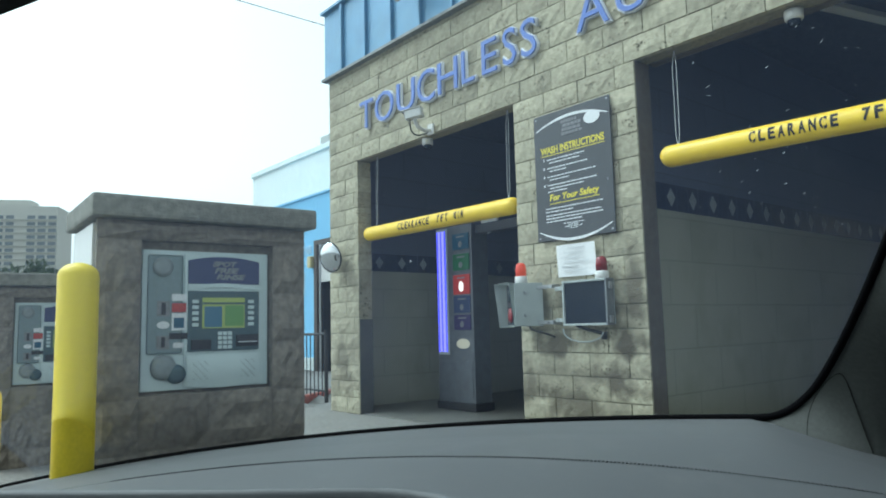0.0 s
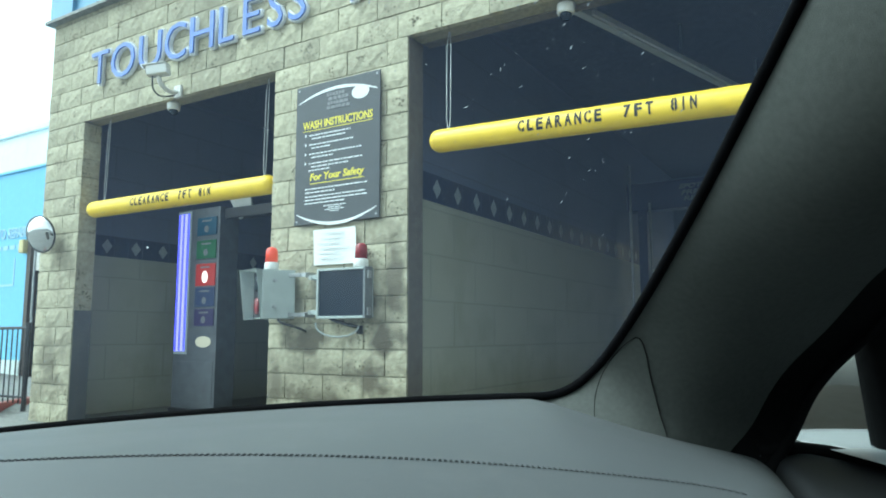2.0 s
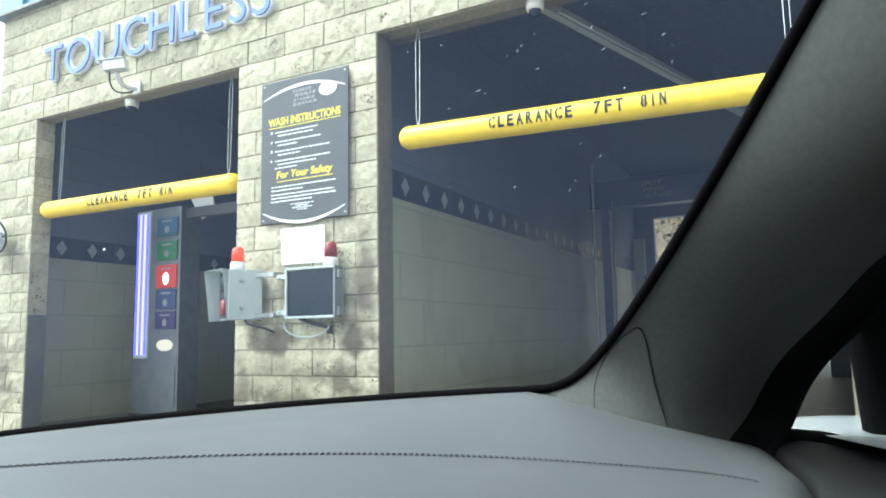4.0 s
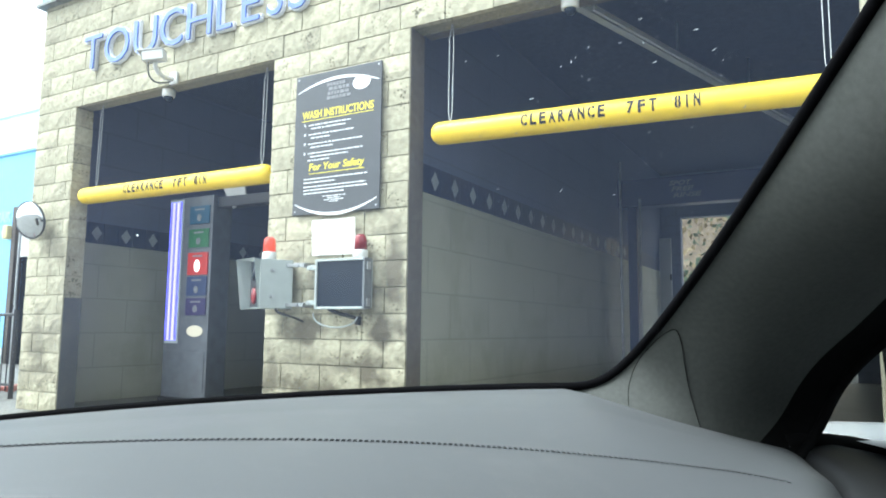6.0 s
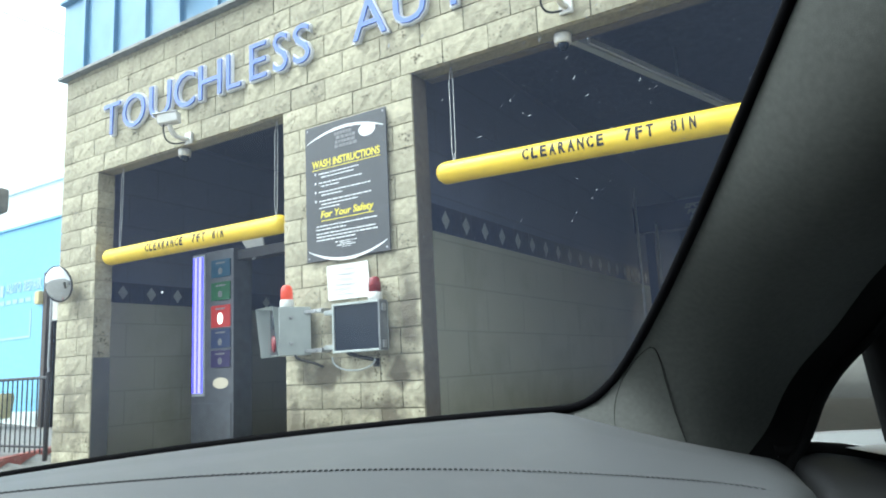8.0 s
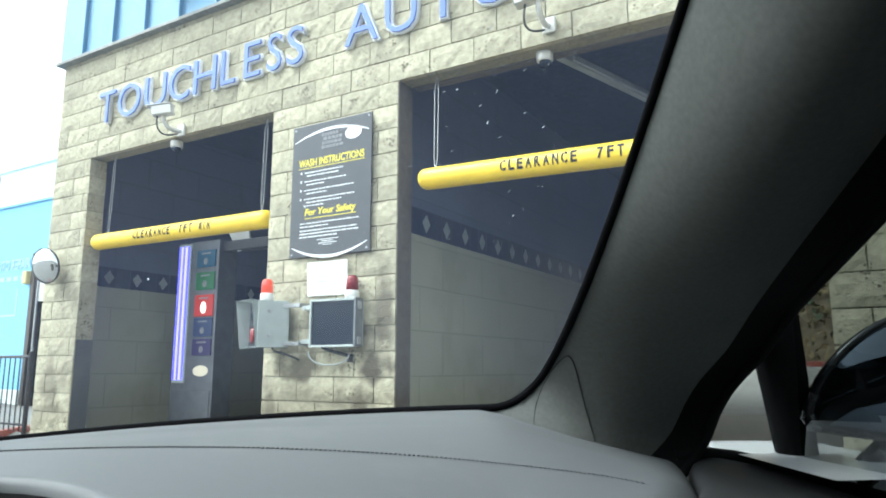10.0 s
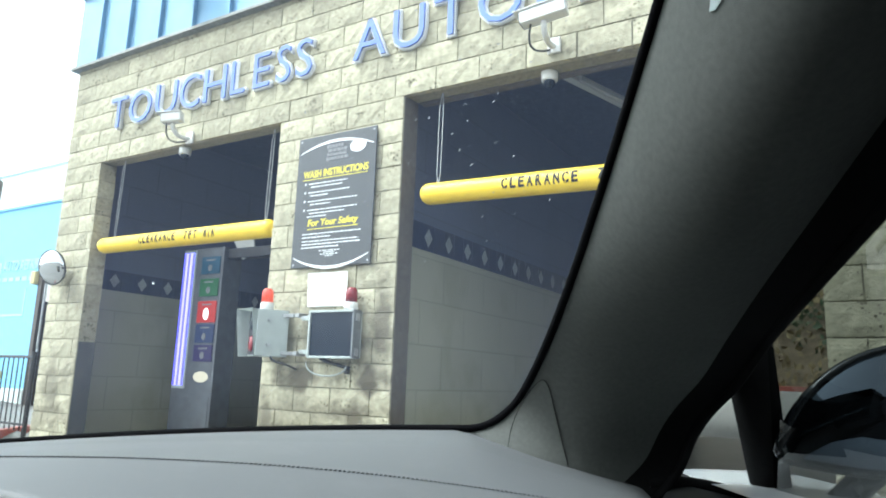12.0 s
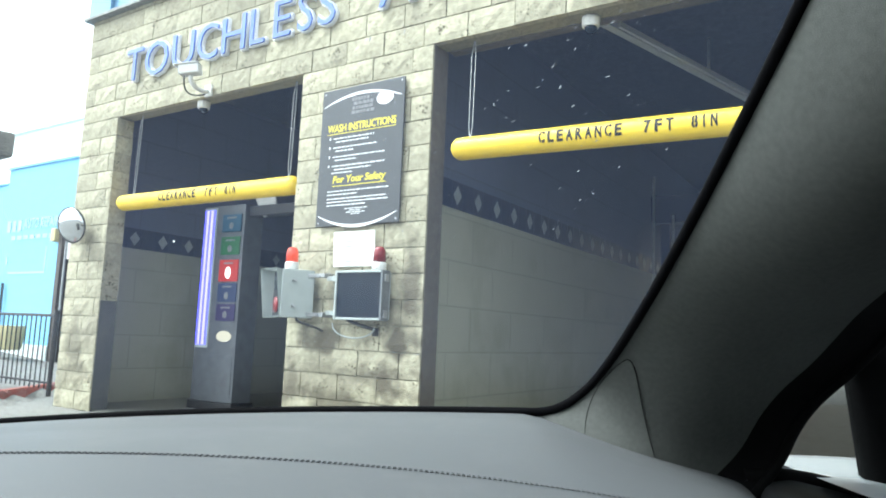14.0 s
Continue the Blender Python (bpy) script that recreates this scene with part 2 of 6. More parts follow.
LAMP_RED = glowing("lit_stop_panel", (1.0, 0.06, 0.04), 0.14, (0.3, 0.02, 0.02))
LAMP_HAND = glowing("lit_stop_mark", (1.0, 0.9, 0.85), 1.6)
LAMP_OVAL = glowing("lit_oval_mark", (1.0, 0.9, 0.7), 0.5)
P_TEAL = material("teal_panel", (0.02, 0.09, 0.16), 0.3, grain=0.15, grain_scale=20)
P_GREEN = material("green_panel", (0.02, 0.14, 0.05), 0.3, grain=0.15, grain_scale=20)
P_BLUE = material("blue_panel", (0.03, 0.05, 0.13), 0.3, grain=0.15, grain_scale=20)
P_PURPLE = material("purple_panel", (0.04, 0.03, 0.11), 0.3, grain=0.15, grain_scale=20)
ROCK = material("rock_faced_kiosk_block", (0.225, 0.20, 0.165), 0.95, grain=0.3, grain_scale=30, stain=0.4, stain_scale=2.0, bump=0.7, bump_scale=14, vary=0.07, dirt=(0.10, 0.09, 0.08))
ROCK_CAP = material("cast_stone_cap", (0.25, 0.245, 0.21), 0.9, grain=0.25, grain_scale=25, stain=0.35, bump=0.4)
PANEL_ALU = material("pay_station_aluminium", (0.58, 0.67, 0.67), 0.45, 0.0, grain=0.06, grain_scale=8, stain=0.15, stain_scale=4, dirt=(0.3, 0.32, 0.32))
PANEL_MID = material("pay_station_card_column", (0.20, 0.255, 0.265), 0.4, grain=0.1, stain=0.2, stain_scale=5, dirt=(0.12, 0.14, 0.15))
PORT_GREY = material("dull_grey_port", (0.24, 0.27, 0.275), 0.5, grain=0.15, grain_scale=30)
PANEL_DARK = material("pay_station_fascia", (0.06, 0.10, 0.115), 0.4, grain=0.1, stain=0.15)
NAVY = material("navy_header", (0.035, 0.045, 0.13), 0.4, grain=0.1)
SCR_YELLOW = glowing("screen_yellow", (0.62, 0.75, 0.16), 0.28)
SCR_BLUE = glowing("screen_blue", (0.06, 0.22, 0.36), 0.3)
SCR_GREEN = glowing("screen_green", (0.20, 0.45, 0.10), 0.3)
BLUE_WALL = material("blue_stucco", (0.24, 0.53, 0.80), 0.8, grain=0.1, grain_scale=14, stain=0.2, stain_scale=0.8, bump=0.15, dirt=(0.2, 0.42, 0.62))
MINT_WALL = material("pale_mint_wall", (0.78, 0.85, 0.84), 0.8, grain=0.08, grain_scale=4, stain=0.2, stain_scale=0.6, dirt=(0.5, 0.62, 0.6))
BROWN_FRAME = material("dark_brown_frame", (0.07, 0.055, 0.045), 0.6, grain=0.2)
DARK_ROOM = material("dark_doorway", (0.03, 0.032, 0.035), 0.9, grain=0.2)
FENCE = material("black_painted_iron", (0.025, 0.025, 0.028), 0.5, 0.2, grain=0.3, stain=0.2, dirt=(0.1, 0.07, 0.05))
RED_KERB = material("red_painted_kerb", (0.33, 0.09, 0.07), 0.85, grain=0.3, stain=0.6, stain_scale=3, bump=0.3, dirt=(0.3, 0.27, 0.24))
PLANTER = material("sandstone_planter", (0.62, 0.55, 0.30), 0.85, grain=0.2, stain=0.2)
HIGH_RISE = material("high_rise_concrete", (0.55, 0.55, 0.50), 0.8, grain=0.06, grain_scale=0.5, stain=0.1, stain_scale=0.05)
FAR_GLASS = material("far_window_glass", (0.16, 0.19, 0.21), 0.2, grain=0.2, grain_scale=0.4)
LEAF = material("dark_green_leaf", (0.05, 0.085, 0.035), 0.7, grain=0.4, grain_scale=3, vary=0.2)
LEAF_DRY = material("dry_ivy_leaf", (0.20, 0.155, 0.075), 0.8, grain=0.5, grain_scale=5)
BARK = material("bark", (0.12, 0.09, 0.06), 0.9, grain=0.3, bump=0.5)
SOIL = material("bank_soil", (0.13, 0.10, 0.065), 0.95, grain=0.4, grain_scale=6, bump=0.6, bump_scale=8)
WHITE_DOOR = material("white_door_paint", (0.52, 0.52, 0.50), 0.6, grain=0.06, stain=0.25, stain_scale=2)
LEATHER = material("grey_dashboard_leather", (0.098, 0.104, 0.110), 0.55, grain=0.06, grain_scale=350, stain=0.08, stain_scale=5, bump=0.035, bump_scale=420, dirt=(0.3, 0.3, 0.3))
SUEDE = material("grey_suede_trim", (0.105, 0.11, 0.105), 0.95, grain=0.10, grain_scale=90, stain=0.2, stain_scale=7, bump=0.15, bump_scale=500, dirt=(0.07, 0.073, 0.07), spec=0.15)
FRIT = material("black_glass_border", (0.004, 0.004, 0.005), 0.9, grain=0.2, spec=0.05)
SEAL = material("black_rubber_seal", (0.006, 0.006, 0.0065), 0.9, grain=0.2, spec=0.1)
GLOSS_BLACK = material("gloss_black_paint", (0.012, 0.014, 0.018), 0.08, grain=0.1)
CAR_WHITE = material("white_car_paint", (0.75, 0.78, 0.82), 0.12, grain=0.02)
THREAD = material("dark_grey_stitching", (0.068, 0.070, 0.075), 0.9, spec=0.1)
HEADLINER = material("dark_headliner", (0.06, 0.06, 0.06), 0.95, grain=0.2)
SPECK = material("dried_water_spot", (0.62, 0.64, 0.66), 0.8)
st_tree = SPECK.node_tree
lets_through = st_tree.nodes.new("ShaderNodeBsdfTranslucent")
lets_through.inputs["Color"].default_value = (0.26, 0.28, 0.31, 1)
st_tree.links.new(lets_through.outputs[0], st_tree.nodes["Material Output"].inputs[0])
GLASS = clear_glass("windscreen_glass", 0.018, (0.93, 0.96, 0.97), 0.0215)
SIDE_GLASS = clear_glass("side_window_glass", 0.003, (0.21, 0.235, 0.235))
DOOR_GREY = material("grey_door_top", (0.023, 0.024, 0.026), 0.6, grain=0.12, grain_scale=200, stain=0.1, stain_scale=8, dirt=(0.09, 0.09, 0.09), spec=0.3)
DARK_JAMB = material("dark_jamb_face", (0.10, 0.105, 0.11), 0.7, grain=0.15, stain=0.3, dirt=(0.2, 0.19, 0.17))
BROWN_JAMB = material("brown_jamb_face", (0.14, 0.125, 0.11), 0.75, grain=0.2, grain_scale=20, stain=0.5, stain_scale=2.5, dirt=(0.12, 0.11, 0.10))
QUARTER_GLASS = clear_glass("quarter_window_glass", 0.003, (0.50, 0.53, 0.53))
FADED_WHITE = material("faded_white_paint", (0.42, 0.62, 0.78), 0.7, grain=0.15, stain=0.5, stain_scale=3, dirt=(0.2, 0.45, 0.72))
DARK_BOX = material("dark_grey_painted_steel", (0.16, 0.17, 0.18), 0.5, grain=0.15, grain_scale=12, stain=0.3, stain_scale=7, dirt=(0.3, 0.3, 0.29))
CHROME = material("chrome", (0.7, 0.7, 0.72), 0.12, 1.0)


# ---- building helpers ----
def put(name, bm, mat, parent=None, label="", smooth=False):
    """Links a bmesh as one mesh object, under a parent if one is given."""
    me = bpy.data.meshes.new(name)
    bmesh.ops.recalc_face_normals(bm, faces=bm.faces)
    bm.to_mesh(me)
    bm.free()
    me.materials.append(mat)
    if smooth:
        for p in me.polygons:
            p.use_smooth = True
    ob = new(name, me)
    if parent:
        ob.parent = parent
        ob.matrix_parent_inverse = parent.matrix_basis.inverted()
    if label:
        tagged(ob, label)
    return ob


part = put


def thing(name, at, label, category, group="", kind=""):
    e = new(name)
    e.empty_display_size = 0.1
    e.matrix_basis = Matrix.Translation(at)
    return tagged(e, label, category, group, kind)


def block(a, b, bevel=0.0, bm=None, m=None):
    bm = bm or bmesh.new()
    made = bmesh.ops.create_cube(bm, size=1)["verts"]
    for v in made:
        v.co = Vector([(a[i] + b[i]) / 2 + v.co[i] * (b[i] - a[i]) for i in range(3)])
    if bevel:
        edges = list({e for v in made for e in v.link_edges})
        out = bmesh.ops.bevel(bm, geom=edges, offset=bevel, segments=2, affect="EDGES", profile=0.6)
        made = list({v for f in out["faces"] for v in f.verts} | {v for v in made if v.is_valid})
    if m:
        for v in {w for v in made if v.is_valid for f in v.link_faces for w in f.verts}:
            v.co = m @ v.co
    return bm


def rod(p, q, r, r2=None, seg=12, bm=None, caps=True):
    bm = bm or bmesh.new()
    p, q = Vector(p), Vector(q)
    m = Matrix.Translation((p + q) / 2) @ (q - p).to_track_quat("Z", "Y").to_matrix().to_4x4()
    bmesh.ops.create_cone(bm, cap_ends=caps, segments=seg, radius1=r, radius2=r if r2 is None else r2, depth=(q - p).length, matrix=m)
    return bm


def pipe(points, r, seg=8, bm=None):
    """A round section swept along points."""
    bm = bm or bmesh.new()
    pts = [Vector(p) for p in points]
    rings = []
    side = None
    for i, p in enumerate(pts):
        d = (pts[min(i + 1, len(pts) - 1)] - pts[max(i - 1, 0)]).normalized()
        side = (d.orthogonal() if side is None else side - d * side.dot(d)).normalized()
        up = d.cross(side)
        rings.append([bm.verts.new(p + r * (math.cos(a) * side + math.sin(a) * up)) for a in (2 * math.pi * k / seg for k in range(seg))])
    for u, v in zip(rings, rings[1:]):
        for k in range(seg):
            bm.faces.new((u[k], u[(k + 1) % seg], v[(k + 1) % seg], v[k]))
    bm.faces.new(rings[0][::-1])
    bm.faces.new(rings[-1])
    return bm


def lathe(profile, m=None, seg=24, bm=None):
    """Turns (radius, height) pairs about z."""
    bm = bm or bmesh.new()
    m = m or Matrix()
    rings = []
    for r, z in profile:
        if r < 1e-6:
            rings.append([bm.verts.new(m @ Vector((0, 0, z)))])
        else:
            rings.append([bm.verts.new(m @ Vector((r * math.cos(a), r * math.sin(a), z))) for a in (2 * math.pi * k / seg for k in range(seg))])
    for u, v in zip(rings, rings[1:]):
        for k in range(seg):
            j = (k + 1) % seg
            if len(u) == 1 and len(v) == 1:
                continue
            if len(u) == 1:
                bm.faces.new((u[0], v[j], v[k]))
            elif len(v) == 1:
                bm.faces.new((u[k], u[j], v[0]))
            else:
                bm.faces.new((u[k], u[j], v[j], v[k]))
    for ring in (rings[0], rings[-1]):
        if len(ring) > 2:
            bm.faces.new(ring)
    return bm


def loft(rows, bm=None):
    """A sheet through rows of points."""
    bm = bm or bmesh.new()
    grid = [[bm.verts.new(p) for p in row] for row in rows]
    for u, v in zip(grid, grid[1:]):
        for k in range(len(u) - 1):
            bm.faces.new((u[k], u[k + 1], v[k + 1], v[k]))
    return bm


def plate(outline, depth, m=None, bm=None):
    """A flat shape in x and y with a thickness in z."""
    bm = bm or bmesh.new()
    m = m or Matrix()
    lo = [bm.verts.new(m @ Vector((x, y, 0))) for x, y in outline]
    hi = [bm.verts.new(m @ Vector((x, y, depth))) for x, y in outline]
    bm.faces.new(lo[::-1])
    bm.faces.new(hi)
    for k in range(len(lo)):
        j = (k + 1) % len(lo)
        bm.faces.new((lo[k], lo[j], hi[j], hi[k]))
    return bm


def oval(a, b, n=24, x=0.0, y=0.0):
    return [(x + a * math.cos(2 * math.pi * k / n), y + b * math.sin(2 * math.pi * k / n)) for k in range(n)]


def glyphs(body, deep=0.0, grow=0.0, slant=0.0):
    """The built-in font's outlines of a text as a bmesh."""
    c = bpy.data.curves.new("lettering", "FONT")
    c.body, c.extrude, c.offset, c.shear, c.resolution_u = body, deep, grow, slant, 3
    ob = new("lettering", c)
    me = bpy.data.meshes.new_from_object(ob.evaluated_get(bpy.context.evaluated_depsgraph_get()))
    bpy.data.objects.remove(ob)
    bpy.data.curves.remove(c)
    bm = bmesh.new()
    bm.from_mesh(me)
    bpy.data.meshes.remove(me)
    return bm


def span(bm):
    xs, ys = [v.co.x for v in bm.verts], [v.co.y for v in bm.verts]
    return min(xs), max(xs), min(ys), max(ys)


def fit_text(body, x0, x1, z0, z1, y, deep=0.002, slant=0.0, bold=0.022):
    """Lettering that faces -y, fitted to a box in x and z."""
    bm = glyphs(body, 0.01, bold, slant)
    a, b, c, d = span(bm)
    for v in bm.verts:
        v.co = Vector((x0 + (v.co.x - a) / (b - a) * (x1 - x0), y - (v.co.z + 0.01) / 0.02 * deep, z0 + (v.co.y - c) / (d - c) * (z1 - z0)))
    return bm


def bezier(p, n=16):
    out = []
    for i in range(n + 1):
        t = i / n
        q = [Vector(a) for a in p]
        while len(q) > 1:
            q = [u.lerp(v, t) for u, v in zip(q, q[1:])]
        out.append(q[0])
    return out


FACE_OUT = Matrix.Rotation(radians(90), 4, "X")  # a plate's x, y, z become x, z, -y


# ---- ground ----
def smooth_step(x, a, b):
    t = min(max((x - a) / (b - a), 0.0), 1.0)
    return t * t * (3 - 2 * t)


KERB_A, KERB_B = Vector((-3.72, -0.86)), Vector((-5.20, 1.18))
KERB_DIR = (KERB_B - KERB_A).normalized()
KERB_LEFT = Vector((-KERB_DIR.y, KERB_DIR.x))


def ground_height(x, y):
    beside = (Vector((x, y)) - KERB_A).dot(KERB_LEFT)
    lot = 0.0
    if x < -3.75 and y > -2.6 and beside > 0.02:
        lot = (0.11 + min(beside * 0.075, 0.45)) * smooth_step(y, -2.6, -1.0) * smooth_step(-x, 3.75, 3.95)
    back = min(max((y - 10.4) * 0.15, 0.0), 0.95) * smooth_step(x, -3.5, -1.0)
    return max(lot, back)


def ground_sheet():
    xs = [-600, -300, -120, -60, -35, -24] + [-20 + 0.3 * i for i in range(101)] + [14, 20, 35, 60, 120, 300, 600]
    ys = [-600, -300, -120, -60, -35, -20, -12] + [-8 + 0.3 * i for i in range(94)] + [24, 35, 60, 120, 300, 600]
    return loft([[(x, y, ground_height(x, y)) for x in xs] for y in ys])


tagged(put("road", loft([[(x, y, 0.006) for x in (3.2, 5.0, 8.0, 14.0)] for y in (-9.0, -5.0, -2.0, -0.95)]), ASPHALT), "dark asphalt driveway before the wide bay", "road", kind="structure")
tagged(put("ground", ground_sheet(), CONCRETE), "stained grey concrete paving round the car wash", "ground", kind="structure")

# ---- car wash: walls of split-face block ----
COURSE, LONG, JOINT = 0.2032, 0.4064, 0.009
HEAD, TOP = 16 * COURSE, 23 * COURSE
X_END_L, X_L0, X_L1, X_R0, X_R1, X_END_R = -3.556, -2.845, 0.0, 1.422, 4.42, 6.51
THICK, DEPTH = 0.20, 10.2


def split_block(length, deep, seed):
    """One block with a broken face to the front and a chipped arris."""
    rnd = random.Random(seed)
    nx, nz = (5, 3) if length > 0.25 else (3, 3)
    h = COURSE - JOINT
    bm = bmesh.new()
    rows = []
    for j in range(nz + 1):
        row = []
        for i in range(nx + 1):
            edge = i in (0, nx) or j in (0, nz)
            y = -0.002 - rnd.uniform(0, 0.003) if edge else -0.005 - rnd.uniform(0, 0.012)
            row.append(bm.verts.new((i / nx * length + (0 if i in (0, nx) else rnd.uniform(-0.015, 0.015)), y, j / nz * h + (0 if j in (0, nz) else rnd.uniform(-0.01, 0.01)))))
        rows.append(row)
    for u, v in zip(rows, rows[1:]):
        for k in range(nx):
            bm.faces.new((u[k], u[k + 1], v[k + 1], v[k]))
    back = [bm.verts.new(p) for p in ((0, deep, 0), (length, deep, 0), (length, deep, h), (0, deep, h))]
    bm.faces.new((*rows[0][::-1], back[0], back[1]))
    bm.faces.new((*rows[-1], back[2], back[3]))
    bm.faces.new((*[r[0] for r in rows], back[3], back[0]))
    bm.faces.new((*[r[-1] for r in rows][::-1], back[1], back[2]))
    bmesh.ops.recalc_face_normals(bm, faces=bm.faces)
    me = bpy.data.meshes.new("block")
    bm.to_mesh(me)
    bm.free()
    me.materials.append(BLOCK)
    return me


SHAPES = {}


def shape_of(length, deep, variant):
    key = (round(length, 3), round(deep, 3), variant)
    if key not in SHAPES:
        SHAPES[key] = split_block(length, deep, int(length * 1000) * 31 + int(deep * 1000) * 7 + variant)
    return SHAPES[key]


def lay_blocks(parent, x0, x1, course0, course1, shift, open_l, open_r):
    """Running bond from x0 to x1; jambs at open ends are blocks of the wall's full depth."""
    rnd = random.Random(int(x0 * 100) + course0)
    for c in range(course0, course1):
        joints = [x0]
        x = x0 + (LONG / 2 if (c + shift) % 2 else LONG)
        while x < x1 - 0.08:
            joints.append(x)
            x += LONG
        joints.append(x1)
        for k, (a, b) in enumerate(zip(joints, joints[1:])):
            jamb = (k == 0 and open_l) or (k == len(joints) - 2 and open_r)
            ob = new("block", shape_of(b - a - JOINT, THICK if jamb else 0.05, rnd.randrange(6)))
            ob.parent = parent
            ob.matrix_basis = Matrix.Translation((a + JOINT / 2, rnd.uniform(-0.003, 0.003), c * COURSE + JOINT / 2))


def wall_piece(name, a, b, label, mat=MORTAR):
    return tagged(put(name, block(a, b), mat), label, "wall", kind="structure")


wall_a = wall_piece("wall_front_a", (X_END_L + 0.012, 0.012, 0), (X_L0 - 0.012, THICK, HEAD), "tan split-face block pier beside the narrow wash bay")
wall_b = wall_piece("wall_front_b", (X_L1 + 0.012, 0.012, 0), (X_R0 - 0.012, THICK, HEAD), "tan split-face block pier between the two bays")
wall_c = wall_piece("wall_front_c", (X_R1 + 0.012, 0.012, 0), (X_END_R, THICK, HEAD), "tan split-face block pier beyond the wide bay")
wall_d = wall_piece("wall_front_d", (X_END_L + 0.012, 0.012, HEAD + 0.008), (X_END_R, THICK, TOP), "tan split-face block wall over the bay openings")
WALLS = ((wall_a, X_END_L, X_L0, 0, 16, 0, True, True), (wall_b, X_L1, X_R0, 0, 16, 1, True, True), (wall_c, X_R1, X_END_R, 0, 16, 0, True, False),
         (wall_d, X_END_L, X_END_R, 16, 23, 0, True, False))

# darker facing on two reveals: low at the narrow bay, full height at the wide
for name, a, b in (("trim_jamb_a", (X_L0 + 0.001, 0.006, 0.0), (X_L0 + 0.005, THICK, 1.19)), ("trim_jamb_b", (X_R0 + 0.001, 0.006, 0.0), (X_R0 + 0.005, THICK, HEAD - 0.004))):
    tagged(put(name, block(a, b), DARK_JAMB if name == "trim_jamb_a" else BROWN_JAMB), "darker face of the block jamb", "trim", kind="structure")

tagged(put("lintel_beam", block((X_R0 + 0.007, THICK + 0.002, HEAD + 0.002), (X_R1 - 0.002, 0.30, HEAD + 0.40)), BROWN_JAMB), "brown lintel beam over the wide bay", "beam", kind="structure")

# side and inner walls
IN_L, MID0, IN_R, OUT_R = -3.48, 0.90, 1.12, 5.30
# pale block below the split height, darker navy block above and at the back
for name, x0, x1, split, label in (("wall_side", X_END_L + 0.002, IN_L, 1.88, "block side wall of the wash bay"), ("wall_between", MID0, IN_R, 2.10, "block wall between the wash bays"), ("wall_far_side", OUT_R, OUT_R + 0.22, 2.10, "block outer wall of the wide bay")):
    wall_piece(name, (x0, THICK + 0.002, 0), (x1, DEPTH, split), "pale painted " + label, INNER)
    wall_piece(name + "_upper", (x0, THICK + 0.002, split + 0.001), (x1, DEPTH, TOP), "navy upper " + label, INNER_HIGH)
wall_piece("wall_back_a", (X_END_L, DEPTH + 0.002, 0), (1.50, DEPTH + 0.2, TOP), "dark navy-grey block back wall of the bays", INNER_BACK)
wall_piece("wall_back_b", (4.48, DEPTH + 0.002, 0), (OUT_R + 0.22, DEPTH + 0.2, TOP), "dark navy-grey block back wall beside the exit", INNER_BACK)
wall_piece("wall_back_c", (1.502, DEPTH + 0.002, 3.2), (4.478, DEPTH + 0.2, TOP), "dark navy-grey block wall over the exit", INNER_BACK)
tagged(put("ceiling", block((IN_L, THICK + 0.004, 4.12), (OUT_R, DEPTH, 4.25)), CEILING), "dark painted ceiling of the wash bays", "ceiling", kind="structure")
tagged(put("roof", block((X_END_L - 0.02, 0.22, TOP + 0.02), (X_END_R, DEPTH + 0.2, TOP + 0.12)), FLASHING), "flat grey roof of the car wash", "roof", kind="structure")


tagged(put("floor", block((IN_L + 0.002, 0.03, 0.002), (OUT_R - 0.002, DEPTH, 0.012)), material("wet_bay_concrete", (0.19, 0.19, 0.175), 0.35, grain=0.25, grain_scale=12, stain=0.5, stain_scale=1.3, bump=0.15)), "dark wet concrete floor of the wash bays", "floor", kind="structure")


def tile_band(name, x, towards, z, y0, first, pitch, count, label):
    """A band of navy tile with pale diamonds along an inner wall."""
    e = thing(name, (x, y0, z - 0.125), label, "tile band", kind="structure")
    t0, t1 = sorted((x, x + towards * 0.008))
    y = y0
    while y < y0 + 9.4:
        part("tile", block((t0, y + 0.002, z - 0.125), (t1, y + pitch / 2 - 0.002, z + 0.125)), NAVY_TILE, e)
        y += pitch / 2
    for k in range(count):
        yc = first + k * pitch
        m = Matrix.Translation((x + towards * 0.008, yc, z)) @ Matrix.Rotation(radians(90), 4, "Y") @ Matrix.Rotation(0 if towards > 0 else radians(180), 4, "X")
        part("diamond", plate([(0.088, 0), (0, 0.068), (-0.088, 0), (0, -0.068)], 0.004, m), PALE_TILE, e)
    return e


tile_band("tile_band", IN_L, 1, 2.00, 0.25, 0.75, 0.395, 20, "navy tile band with pale diamonds on the bay wall")
tile_band("tile_band", IN_R, 1, 2.22, 0.25, 0.90, 0.375, 20, "navy tile band with pale diamonds on the bay wall")

tagged(put("parapet", block((X_END_L + 0.02, 0.03, TOP + 0.001), (X_END_R, 0.215, TOP + 0.62)), MORTAR), "block parapet behind the blue fascia", "wall", kind="structure")

